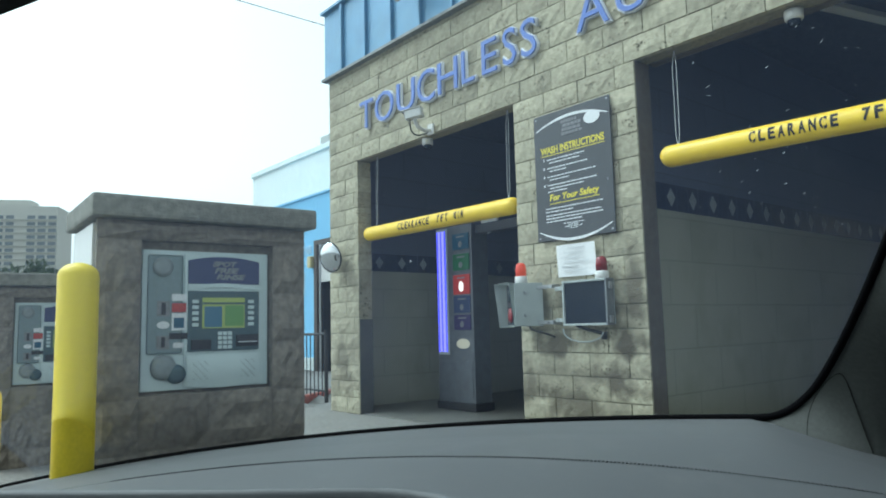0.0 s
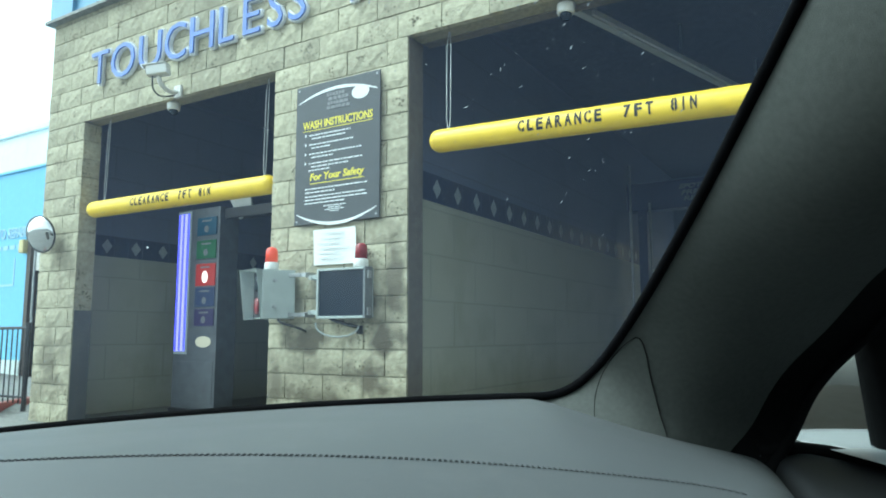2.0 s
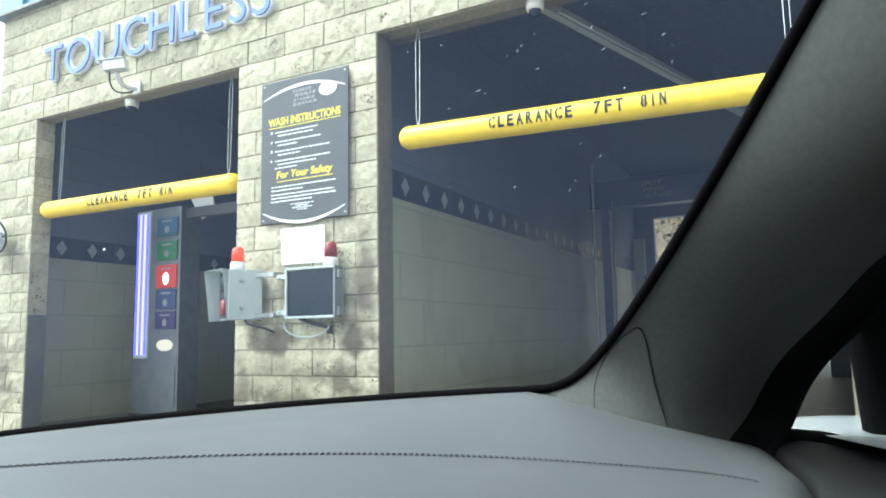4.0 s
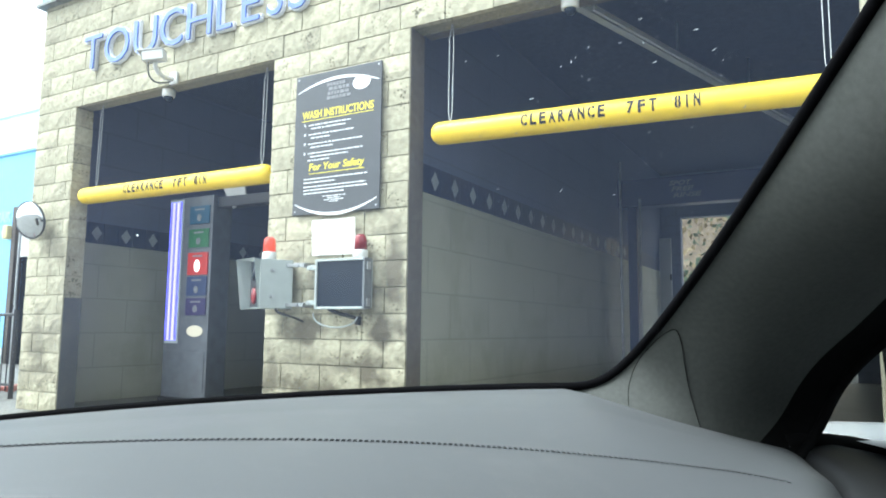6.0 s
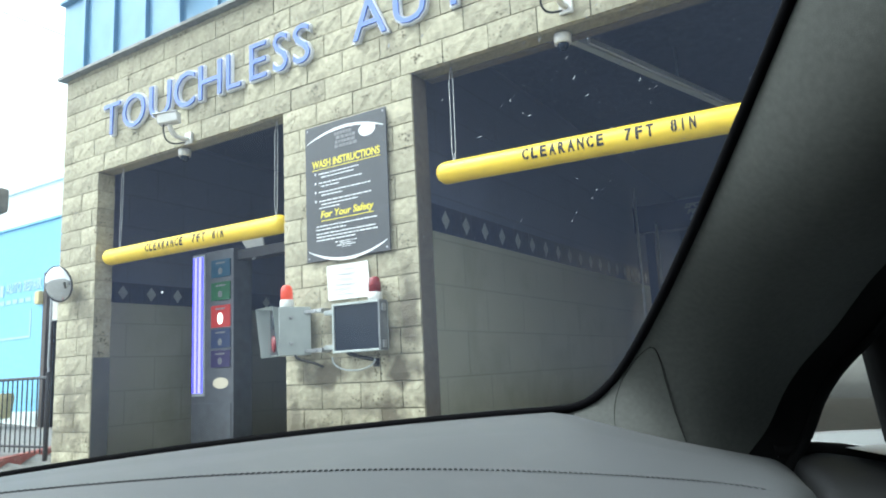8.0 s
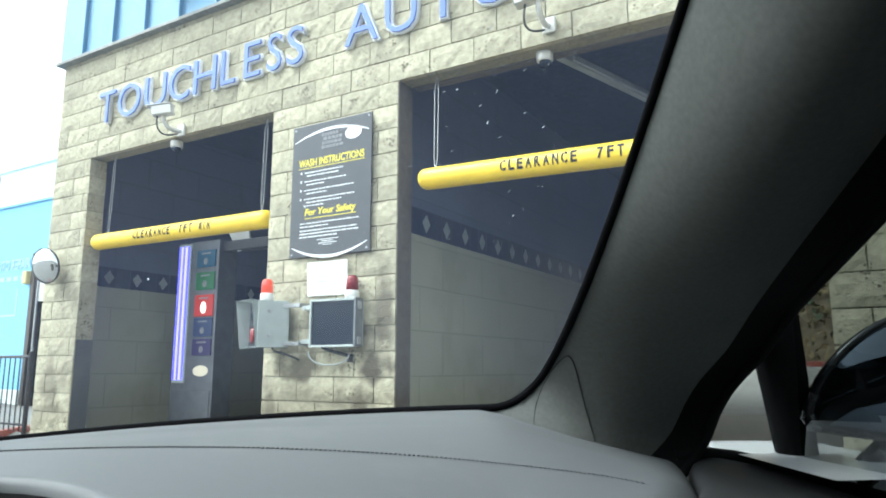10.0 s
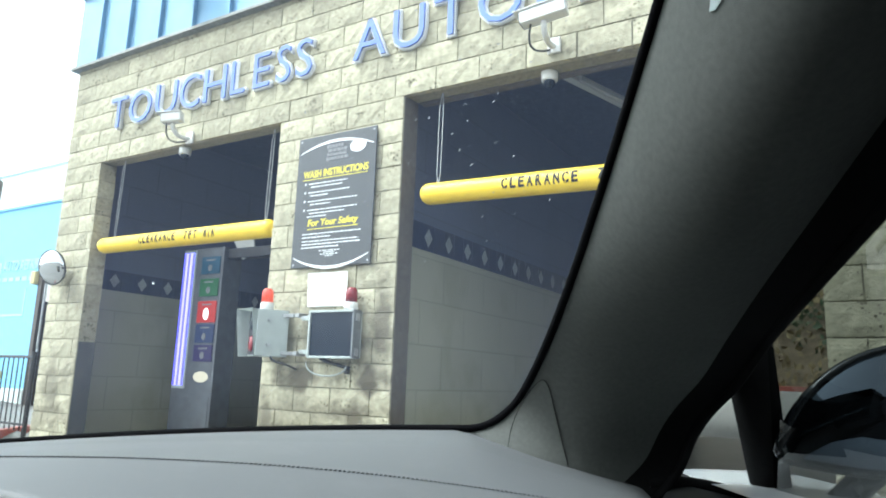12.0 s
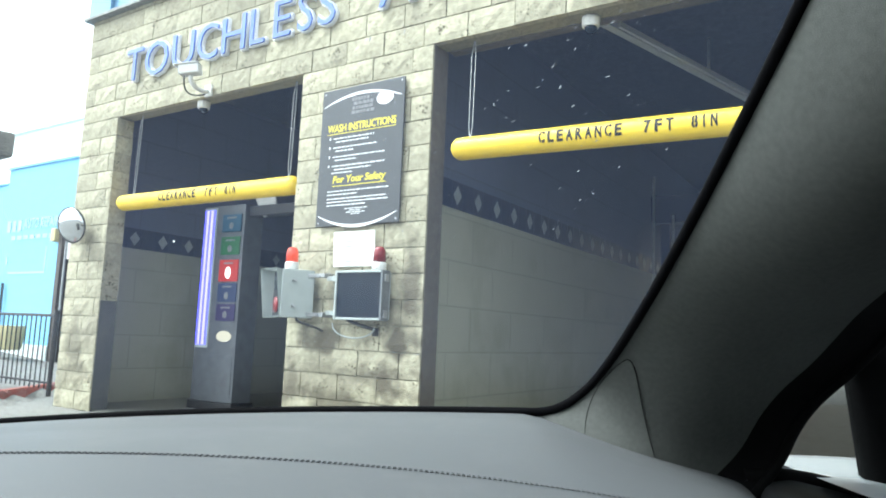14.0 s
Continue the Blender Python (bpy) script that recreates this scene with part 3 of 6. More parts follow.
# ---- blue metal fascia ----
fascia = thing("metal_fascia", (X_END_L, 0, TOP), "blue standing-seam metal fascia along the roof edge", "fascia", kind="structure")
SEAM, LOW = 0.575, 4.505
x = -3.60
k = 0
while x < X_END_R - 0.1:
    x1 = min(-3.11 + SEAM * k, X_END_R)
    part("panel", block((x, -0.04, LOW + 0.045), (x1 - 0.004, -0.01, 5.49)), BLUE_METAL, fascia)
    part("seam", block((x1 - 0.022, -0.085, LOW + 0.045), (x1 + 0.018, -0.0395, 5.485), 0.004), BLUE_METAL, fascia)
    x, k = x1, k + 1
for j in range(16):
    y0 = -0.07 + j * 0.65
    part("panel", block((-3.61, y0 + 0.064, LOW + 0.045), (-3.582, y0 + 0.71, 5.49)), BLUE_METAL, fascia)
    part("seam", block((-3.632, y0 + 0.16, LOW + 0.045), (-3.599, y0 + 0.19, 5.49)), BLUE_METAL, fascia)
part("flashing", block((-3.62, -0.09, LOW + 0.004), (X_END_R, 0.0, LOW + 0.043), 0.006), FLASHING, fascia, "weathered grey metal flashing")
part("side_flashing", block((-3.62, 0.002, LOW + 0.004), (-3.565, DEPTH, LOW + 0.043), 0.006), FLASHING, fascia)
part("coping", block((-3.63, -0.10, 5.492), (X_END_R, 0.1, 5.53), 0.006), BLUE_METAL, fascia)


def fascia_lamp(x):
    e = thing("wall_lamp", (x, -0.1, 5.1), "dark grey floodlight on an arm from the blue fascia", "lamp")
    part("arm", pipe(bezier([(x, -0.10, 5.15), (x, -0.25, 5.30), (x, -0.36, 5.25), (x, -0.36, 5.08)], 10), 0.018), STEEL, e, smooth=True)
    m = Matrix.Translation((x, -0.33, 4.93)) @ Matrix.Rotation(radians(-28), 4, "X")
    part("housing", block((-0.15, -0.11, -0.05), (0.15, 0.11, 0.13), 0.03, m=m), DARK_BOX, e, "dark grey lamp housing")
    part("lens", block((-0.13, -0.09, -0.062), (0.13, 0.09, -0.051), 0.004, m=m), WHITE_PLASTIC, e, "pale lamp lens")


fascia_lamp(-1.42)

# ---- channel letters ----
LETTERS = "T:-2.73,-2.37 O:-2.37,-1.91 U:-1.89,-1.47 C:-1.47,-1.09 H:-1.08,-0.68 L:-0.66,-0.40 E:-0.33,-0.05 S:-0.01,0.23 S:0.25,0.51 A:0.88,1.29 U:1.31,1.68 T:1.72,2.10 O:2.14,2.58 M:2.65,3.10 A:3.13,3.53 T:3.53,3.90 I:3.96,4.06 C:4.11,4.50"
sign = thing("channel_letter_sign", (0, 0, 3.63), "blue channel letters with white edges on the block wall", "sign")
for item in LETTERS.split():
    ch, where = item.split(":")
    x0, x1 = (float(v) for v in where.split(","))
    x0, x1 = (-2.71 + (v + 2.73) * 0.967 if v < 0.6 else v - 0.02 for v in (x0, x1))
    zb = 3.61 + 0.0135 * (x0 + 2.6)
    zt = zb + 0.392
    if ch in "OCSU":
        zb -= 0.008
        zt += 0.008 if ch != "U" else 0
    plain = glyphs(ch)
    a, b, c, d = span(plain)
    plain.free()
    sx, sz = (x1 - x0 - 0.05) / (b - a), (zt - zb - 0.03) / (d - c)
    made = None
    for name, grow, y0, y1, mat in (("edge", 0.018, -0.012, -0.048, LETTER_WHITE), ("face", -0.004, -0.049, -0.066, LETTER_BLUE)):
        if ch == "M":
            g, k = grow * 0.9, 0.16
            path = [(-g, -g), (k + g, -g), (k + g, 0.62 - g), (0.5, 0.22 - 1.6 * g), (1 - k - g, 0.62 - g), (1 - k - g, -g), (1 + g, -g), (1 + g, 1 + g), (0.86 - 0.4 * g, 1 + g), (0.5, 0.52 + 1.6 * g), (0.14 + 0.4 * g, 1 + g), (-g, 1 + g)]
            bm = plate([(a + u * (b - a), c + w * (d - c)) for u, w in path], 0.02, Matrix.Translation((0, 0, -0.01)))
        else:
            bm = glyphs(ch, 0.01, grow)
        for v in bm.verts:
            v.co = Vector((x0 + 0.02 + (v.co.x - a) * sx, y0 + (v.co.z + 0.01) / 0.02 * (y1 - y0), zb + (v.co.y - c) * sz))
        if made is None:
            made = part("letter", bm, mat, sign)
        else:
            part(name, bm, mat, made, "blue acrylic letter face")


# ---- clearance bars ----
def stencil(word, x0, x1, z0, z1):
    """Spaced letters with the bridges of a stencil cut out of the round ones."""
    out = bmesh.new()
    pitch = (x1 - x0) / (len(word) - 0.3)
    for k, ch in enumerate(word):
        a = x0 + k * pitch
        w = pitch * (0.7 if ch != "I" else 0.2)
        a += 0.0 if ch != "I" else pitch * 0.22
        one = fit_text(ch, a, a + w, z0, z1, 0, bold=0.04 if ch != "I" else 0.0)
        if ch in "C8":
            mid, cut = a + w * 0.5, w * 0.055
            for x in (mid - cut, mid + cut):
                bmesh.ops.bisect_plane(one, geom=one.verts[:] + one.edges[:] + one.faces[:], plane_co=(x, 0, 0), plane_no=(1, 0, 0))
            gone = [f for f in one.faces if abs(f.calc_center_median().x - mid) < cut * 0.98]
            bmesh.ops.delete(one, geom=gone, context="FACES")
        me = bpy.data.meshes.new("letter")
        one.to_mesh(me)
        one.free()
        out.from_mesh(me)
        bpy.data.meshes.remove(me)
    return out


def clearance_bar(x0, x1, z, z1, y, t0, t1, chains, label):
    e = thing("clearance_bar", ((x0 + x1) / 2, y, z - 0.09), label, "clearance bar", "clearance bars")
    r = 0.088
    cap = [(r * math.sin(a), r * 0.9 * (1 - math.cos(a))) for a in (math.pi / 2 * i / 6 for i in range(7))]
    L = x1 - x0
    profile = cap + [(r, L * i / 8) for i in range(1, 8)] + [(p, L - h) for p, h in cap[::-1]]
    m = Matrix.Translation((x0, y, z)) @ Matrix.Rotation(radians(90), 4, "Y")
    sag = (z1 - z) / L
    bm = lathe(profile, m, 28)
    for v in bm.verts:
        v.co.z += sag * (v.co.x - x0)
    part("tube", bm, YELLOW, e, smooth=True)
    for word, a, b in (("CLEARANCE", 0.0, 0.50), ("7FT", 0.62, 0.78), ("8IN", 0.87, 1.0)):
        bm = stencil(word, t0 + a * (t1 - t0), t0 + b * (t1 - t0), -0.040, 0.048)
        for k in range(9):
            bmesh.ops.bisect_plane(bm, geom=bm.verts[:] + bm.edges[:] + bm.faces[:], plane_co=(0, 0, -0.04 + 0.0125 * k), plane_no=(0, 0, 1))
        for v in bm.verts:
            zz = v.co.z
            v.co = Vector((v.co.x, y - math.sqrt(r * r - zz * zz) - 0.0015 + v.co.y * 0.5, z + zz + sag * (v.co.x - x0)))
        part("lettering", bm, STENCIL, e, "black stencilled clearance words")
    for cx in chains:
        z = z1 + sag * (cx - x1)
        for s in (-1, 1):
            part("hanger_wire", pipe([(cx + s * 0.004, y, z + r - 0.01), (cx + s * 0.016, y, z + r + 0.08), (cx + s * 0.018, y + 0.01, HEAD - 0.12), (cx + s * 0.003, y + 0.02, HEAD + 0.004)], 0.0035, 6), STEEL, e)
        part("hanger_eye", rod((cx, y, z + r - 0.012), (cx, y, z + r + 0.018), 0.009), STEEL, e)


clearance_bar(-2.79, -0.06, 2.274, 2.255, 0.09, -1.987, -0.80, (-2.55, -0.19), "yellow clearance tube on wires across the narrow bay")
clearance_bar(1.575, 4.40, 2.392, 2.320, 0.09, 2.345, 3.55, (1.73, 4.25), "yellow clearance tube on wires across the wide bay")


# ---- instruction board ----
def instruction_board():
    x0, x1, z0, z1, y = 0.305, 1.184, 1.815, 3.005, -0.045
    e = thing("instruction_board", (0.73, y, z0), "black wash instruction board with yellow headings on block", "sign board")
    part("board", block((x0, y, z0), (x1, y + 0.012, z1), 0.003), BOARD_BLACK, e)
    for cx in (x0 + 0.03, x1 - 0.03):
        for cz in (z0 + 0.03, z1 - 0.03):
            part("screw", rod((cx, y - 0.004, cz), (cx, y + 0.03, cz), 0.008), STEEL, e)
    W = x1 - x0
    for zc, s in ((2.855, 1), (1.905, -1)):
        outline = []
        for k in range(17):
            u = -1 + k / 8
            outline.append((x0 + W * (0.5 + 0.47 * u), zc + s * 0.09 * (1 - u * u) + 0.004))
        for k in range(16, -1, -1):
            u = -1 + k / 8
            outline.append((x0 + W * (0.5 + 0.47 * u), zc + s * 0.09 * (1 - u * u) - 0.004 - 0.018 * (1 - u * u)))
        part("white_arc", plate([(a, b) for a, b in outline], 0.002, Matrix.Translation((0, y - 0.001, 0)) @ FACE_OUT), SIGN_WHITE, e)
    part("white_oval", plate(oval(0.088, 0.058, 28, x0 + 0.78 * W, 2.855), 0.002, Matrix.Translation((0, y - 0.003, 0)) @ FACE_OUT), SIGN_WHITE, e)
    rnd = random.Random(4)
    for row in range(4):
        xx = x0 + (0.38 + 0.02 * row % 0.03) * W
        while xx < x0 + (0.62 if row else 0.56) * W:
            w = rnd.uniform(0.018, 0.045)
            part("logo_bar", block((xx, y - 0.004, 2.875 - row * 0.038), (xx + w, y - 0.001, 2.875 - row * 0.038 + 0.028)), SIGN_GREY, e)
            xx += w + 0.008
    part("heading", fit_text("WASH INSTRUCTIONS", x0 + 0.09 * W, x0 + 0.92 * W, 2.622, 2.690, y - 0.001), SIGN_YELLOW, e, "yellow heading lettering")
    part("heading_rule", block((x0 + 0.09 * W, y - 0.003, 2.604), (x0 + 0.92 * W, y - 0.001, 2.610)), SIGN_YELLOW, e)
    part("heading", fit_text("For Your Safety", x0 + 0.19 * W, x0 + 0.83 * W, 2.160, 2.240, y - 0.001, 0.002, 0.15), SIGN_YELLOW, e, "yellow heading lettering")
    part("heading_rule", block((x0 + 0.19 * W, y - 0.003, 2.150), (x0 + 0.83 * W, y - 0.001, 2.156)), SIGN_YELLOW, e)
    for z, a, b in ((2.562, .17, .66), (2.532, .20, .60), (2.482, .17, .70), (2.452, .20, .42), (2.402, .17, .80), (2.372, .20, .46), (2.322, .17, .80), (2.292, .20, .64), (2.262, .17, .42),
                    (2.105, .13, .86), (2.075, .13, .50), (2.040, .13, .84), (2.012, .13, .86), (1.984, .13, .60), (1.952, .36, .62), (1.936, .42, .56), (1.920, .38, .60), (1.904, .44, .54)):
        xx = x0 + a * W
        while xx < x0 + b * W:
            w = min(rnd.uniform(0.018, 0.06), x0 + b * W - xx + 0.004)
            part("text_bar", block((xx, y - 0.0025, z), (xx + w, y - 0.001, z + (0.010 if z > 1.96 else 0.007))), SIGN_WHITE, e)
            xx += w + 0.009
    for z in (2.562, 2.482, 2.402, 2.322):
        part("list_mark", block((x0 + .12 * W, y - 0.0025, z - 0.003), (x0 + .135 * W, y - 0.001, z + 0.018)), SIGN_WHITE, e)
    e.location.z += 0.012


instruction_board()

paper = thing("paper_notice", (0.72, -0.03, 1.45), "white paper notice taped to the block pier", "notice")
part("sheet", loft([[(0.525 + 0.437 * i / 8, -0.034 - 0.006 * math.sin(i * 0.9) - 0.004 * j, 1.485 + 0.288 * j / 4) for i in range(9)] for j in range(5)]), PAPER, paper)
rnd = random.Random(9)
for k in range(6):
    z = 1.73 - k * 0.04
    part("text_bar", block((0.58 + 0.03 * (k % 2), -0.052, z), (0.58 + rnd.uniform(0.2, 0.33), -0.050, z + 0.012)), material("faint_print", (0.62, 0.63, 0.64), 0.7) if k == 0 else bpy.data.materials["faint_print"], paper)


# ---- signal boxes on the pier ----
def beacon(x, y, z, lit, label):
    e = thing("warning_beacon", (x, y, z), label, "beacon", "warning beacons")
    part("base", lathe([(0.055, 0), (0.058, 0.004), (0.056, 0.055), (0.05, 0.062), (0, 0.062)], Matrix.Translation((x, y, z))), WHITE_PLASTIC, e, "white plastic beacon base", smooth=True)
    part("lens", lathe([(0.05, 0), (0.049, 0.07), (0.044, 0.10), (0.03, 0.118), (0, 0.124)], Matrix.Translation((x, y, z + 0.064))), BEACON_RED if lit else BEACON_DARK, e, "ribbed red beacon lens", smooth=True)


def monitor_box():
    e = thing("display_box", (0.99, -0.2, 0.99), "grey steel display box with dark glass on the pier", "display box")
    x0, x1, z0, z1, y0, y1 = 0.655, 1.135, 1.050, 1.440, -0.15, -0.03
    w = 0.018
    part("back", block((x0 + 0.01, y1 - 0.02, z0 + 0.01), (x1 - 0.01, y1, z1 - 0.01)), BOX_GREY, e)
    part("side", block((x0, y0, z0), (x0 + w, y1 - 0.021, z1), 0.004), BOX_GREY, e)
    # right plate gets the darker grey, its shade put into the colour
    part("side", block((x1 - w, y0, z0), (x1, y1 - 0.021, z1), 0.004), DARK_BOX, e, "side plate in a darker grey for its shaded side")
    part("top", block((x0 + w + 0.001, y0, z1 - w), (x1 - w - 0.001, y1 - 0.021, z1), 0.003), BOX_GREY, e)
    part("bottom", block((x0 + w + 0.001, y0, z0), (x1 - w - 0.001, y1 - 0.021, z0 + w), 0.003), BOX_GREY, e)
    part("glass", block((x0 + w + 0.001, y0 + 0.015, z0 + w + 0.001), (x1 - w - 0.001, y0 + 0.022, z1 - w - 0.001)), SCREEN_BLACK, e, "dark display glass")
    for zc in (z0 + 0.05, z1 - 0.06):
        part("latch", block((x1 + 0.001, y0 + 0.02, zc - 0.03), (x1 + 0.018, y0 + 0.06, zc + 0.03), 0.004), STEEL, e, "steel latch")
        part("hinge", block((x0 - 0.11, -0.12, zc - 0.018), (x0 - 0.002, -0.07, zc + 0.018), 0.004), BOX_GREY, e, "bracket strap")
        part("bolt", rod((x0 - 0.08, -0.126, zc), (x0 - 0.08, -0.119, zc), 0.010), STEEL, e)
    part("bracket", block((x0 + 0.1, y1 + 0.001, z0 + 0.1), (x1 - 0.1, -0.012, z1 - 0.1)), DARK_STEEL, e)


def hooded_box():
    """A signal box turned towards the narrow bay, with a flared hood round its lenses."""
    e = thing("signal_box", (0.25, -0.2, 1.02), "grey hooded signal box turned towards the narrow bay", "signal box")
    m = Matrix.Translation((0.23, -0.31, 1.055)) @ Matrix.Rotation(radians(60), 4, "Z")
    part("body", block((0.002, 0.0, 0.0), (0.27, 0.26, 0.395), 0.006, m=m), BOX_GREY, e)
    inner = [(0.0, 0.002, 0.003), (0.0, 0.258, 0.003), (0.0, 0.258, 0.392), (0.0, 0.002, 0.392)]
    outer = [(-0.012, -0.006, -0.004), (-0.075, 0.285, -0.010), (-0.115, 0.310, 0.402), (-0.058, -0.018, 0.400)]
    for k, name in enumerate(("hood_bottom", "hood_side", "hood_top", "hood_side")):
        j = (k + 1) % 4
        a, b, c, d = (m @ Vector(v) for v in (inner[k], inner[j], outer[j], outer[k]))
        bm = bmesh.new()
        bm.faces.new([bm.verts.new(v) for v in (a, b, c, d)])
        bmesh.ops.solidify(bm, geom=bm.faces[:], thickness=0.004)
        part(name, bm, BOX_GREY, e)
    part("face", block((-0.004, 0.012, 0.012), (0.001, 0.248, 0.383), m=m), DARK_STEEL, e, "dark signal face")
    for zc, mat in ((0.10, BEACON_DARK), (0.29, SCREEN_BLACK)):
        part("lens", lathe([(0.07, 0.0), (0.065, 0.012), (0.035, 0.02), (0, 0.023)], m @ Matrix.Translation((-0.005, 0.13, zc)) @ Matrix.Rotation(radians(-90), 4, "Y")), mat, e, "round signal lens", smooth=True)
    for zc in (0.095, 0.305):
        part("latch", block((0.085, -0.016, zc - 0.012), (0.12, -0.001, zc + 0.012), 0.003, m=m), STEEL, e, "steel latch")
        part("latch_pin", rod(m @ Vector((0.10, -0.015, zc)), m @ Vector((0.10, -0.028, zc)), 0.010), STEEL, e)
    for z in (1.085, 1.405):
        part("bracket_strap", block((0.33, -0.125, z - 0.016), (0.52, -0.105, z + 0.016), 0.003), STEEL, e, "galvanised bracket strap")
        part("bracket_foot", block((0.49, -0.104, z - 0.02), (0.52, -0.012, z + 0.02), 0.003), STEEL, e)
        part("bolt", rod((0.46, -0.134, z), (0.46, -0.126, z), 0.010), STEEL, e)
    part("lead", pipe(bezier([(0.30, -0.20, 1.055), (0.31, -0.20, 1.0), (0.40, -0.12, 1.01), (0.45, -0.03, 0.95)], 10), 0.009), CABLE, e, "black cable", smooth=True)


monitor_box()
hooded_box()
beacon(0.215, -0.20, 1.452, True, "red flashing beacon on a white base on the signal box")
beacon(1.05, -0.09, 1.442, False, "dark red beacon on a white base on the display box")
cable = thing("conduit_cable", (0.75, -0.05, 0.89), "black cable looped under the boxes on the pier", "cable")
part("cable", pipe(bezier([(0.55, -0.03, 1.02), (0.56, -0.05, 0.94), (0.68, -0.05, 0.89), (0.85, -0.05, 0.89), (0.99, -0.05, 0.92), (1.01, -0.06, 0.99)], 24), 0.0065), BOX_GREY, cable, "pale looped cable", smooth=True)
part("cable", pipe(bezier([(0.76, -0.10, 1.052), (0.82, -0.08, 1.02), (0.92, -0.05, 1.0), (1.0, -0.04, 0.98)], 12), 0.014), CABLE, cable, smooth=True)
part("clip", block((0.985, -0.055, 0.93), (1.015, -0.012, 0.995), 0.004), DARK_STEEL, cable)


# ---- security cameras, dome cameras, convex mirror ----
def bullet_camera(x, z, aim, long, label):
    e = thing("security_camera", (x, 0, z), label, "security camera", "security cameras")
    part("wall_plate", block((x - 0.05, -0.045, z - 0.07), (x + 0.05, -0.02, z + 0.05), 0.006), WHITE_PLASTIC, e)
    part("bracket", pipe(bezier([(x, -0.045, z - 0.02), (x, -0.16, z - 0.06), (x + 0.01, -0.26, z - 0.02), (x + 0.02, -0.27, z + 0.07)], 10), 0.022), WHITE_PLASTIC, e, smooth=True)
    m = Matrix.Translation((x + 0.02, -0.28, z + 0.12)) @ Matrix.Rotation(radians(aim), 4, "Z") @ Matrix.Rotation(radians(8), 4, "X")
    part("housing", block((-0.055, -long / 2, -0.05), (0.055, long / 2, 0.045), 0.012, m=m), WHITE_PLASTIC, e)
    part("sun_shield", block((-0.066, -long / 2 - 0.04, 0.047), (0.066, long / 2, 0.056), 0.003, m=m), WHITE_PLASTIC, e)
    part("front_window", block((-0.045, -long / 2 - 0.004, -0.04), (0.045, -long / 2 - 0.0005, 0.035), m=m), SCREEN_BLACK, e, "black camera window")
    part("lens", lathe([(0.022, 0), (0.022, 0.006), (0.012, 0.008), (0, 0.004)], m @ Matrix.Translation((0, -long / 2 - 0.005, 0)) @ Matrix.Rotation(radians(90), 4, "X"), 16), DARK_STEEL, e)
    part("lead", pipe(bezier([m @ Vector((0, -0.3 * long, -0.05)), m @ Vector((0, -0.5 * long, -0.24)), (x - 0.10, -0.15, z - 0.10), (x - 0.03, -0.04, z - 0.04)], 14), 0.008), CABLE, e, smooth=True)


def dome_camera(x, y, label):
    e = thing("dome_camera", (x, y, HEAD - 0.13), label, "security camera", "dome cameras")
    m = Matrix.Translation((x, y, HEAD))
    part("base", lathe([(0.062, 0), (0.065, -0.01), (0.063, -0.065), (0.057, -0.072), (0, -0.072)], m), WHITE_PLASTIC, e, smooth=True)
    part("dome", lathe([(0.045, -0.073), (0.043, -0.09), (0.03, -0.112), (0.014, -0.12), (0, -0.122)], m), SCREEN_BLACK, e, "smoked dome", smooth=True)


bullet_camera(-1.27, 3.30, -60, 0.20, "white security camera on a wall bracket over the narrow bay")
bullet_camera(2.78, 3.38, -84, 0.34, "white security camera on a wall bracket over the wide bay")
dome_camera(-1.50, 0.10, "white dome camera under the bay lintel")
dome_camera(2.67, 0.14, "white dome camera under the bay lintel")

mirror = thing("convex_mirror", (-3.34, -0.1, 1.9), "round convex mirror in a thin dark rim on the corner pier", "mirror")
mm = Matrix.Translation((-3.30, -0.15, 2.02)) @ Matrix.Diagonal((0.92, 0.92, 0.92, 1)) @ Matrix.Rotation(radians(12), 4, "Z") @ Matrix.Rotation(radians(103), 4, "X")
part("glass", lathe([(0.0, 0.075), (0.06, 0.072), (0.12, 0.058), (0.17, 0.036), (0.215, 0.006), (0.215, 0.0), (0, 0.0)], mm, 32), MIRROR, mirror, "convex mirror glass", smooth=True)
part("rim", lathe([(0.216, -0.010), (0.221, -0.009), (0.222, 0.008), (0.216, 0.010)], mm, 32), BLACK_PLASTIC, mirror, "thin dark rim", smooth=True)
part("backing", lathe([(0.220, -0.009), (0.15, -0.06), (0.0, -0.07)], mm, 32), WHITE_PLASTIC, mirror, smooth=True)
part("arm", pipe([mm @ Vector((0, 0, -0.06)), (-3.36, -0.05, 2.03), (-3.37, 0.012, 2.03)], 0.018), DARK_STEEL, mirror)


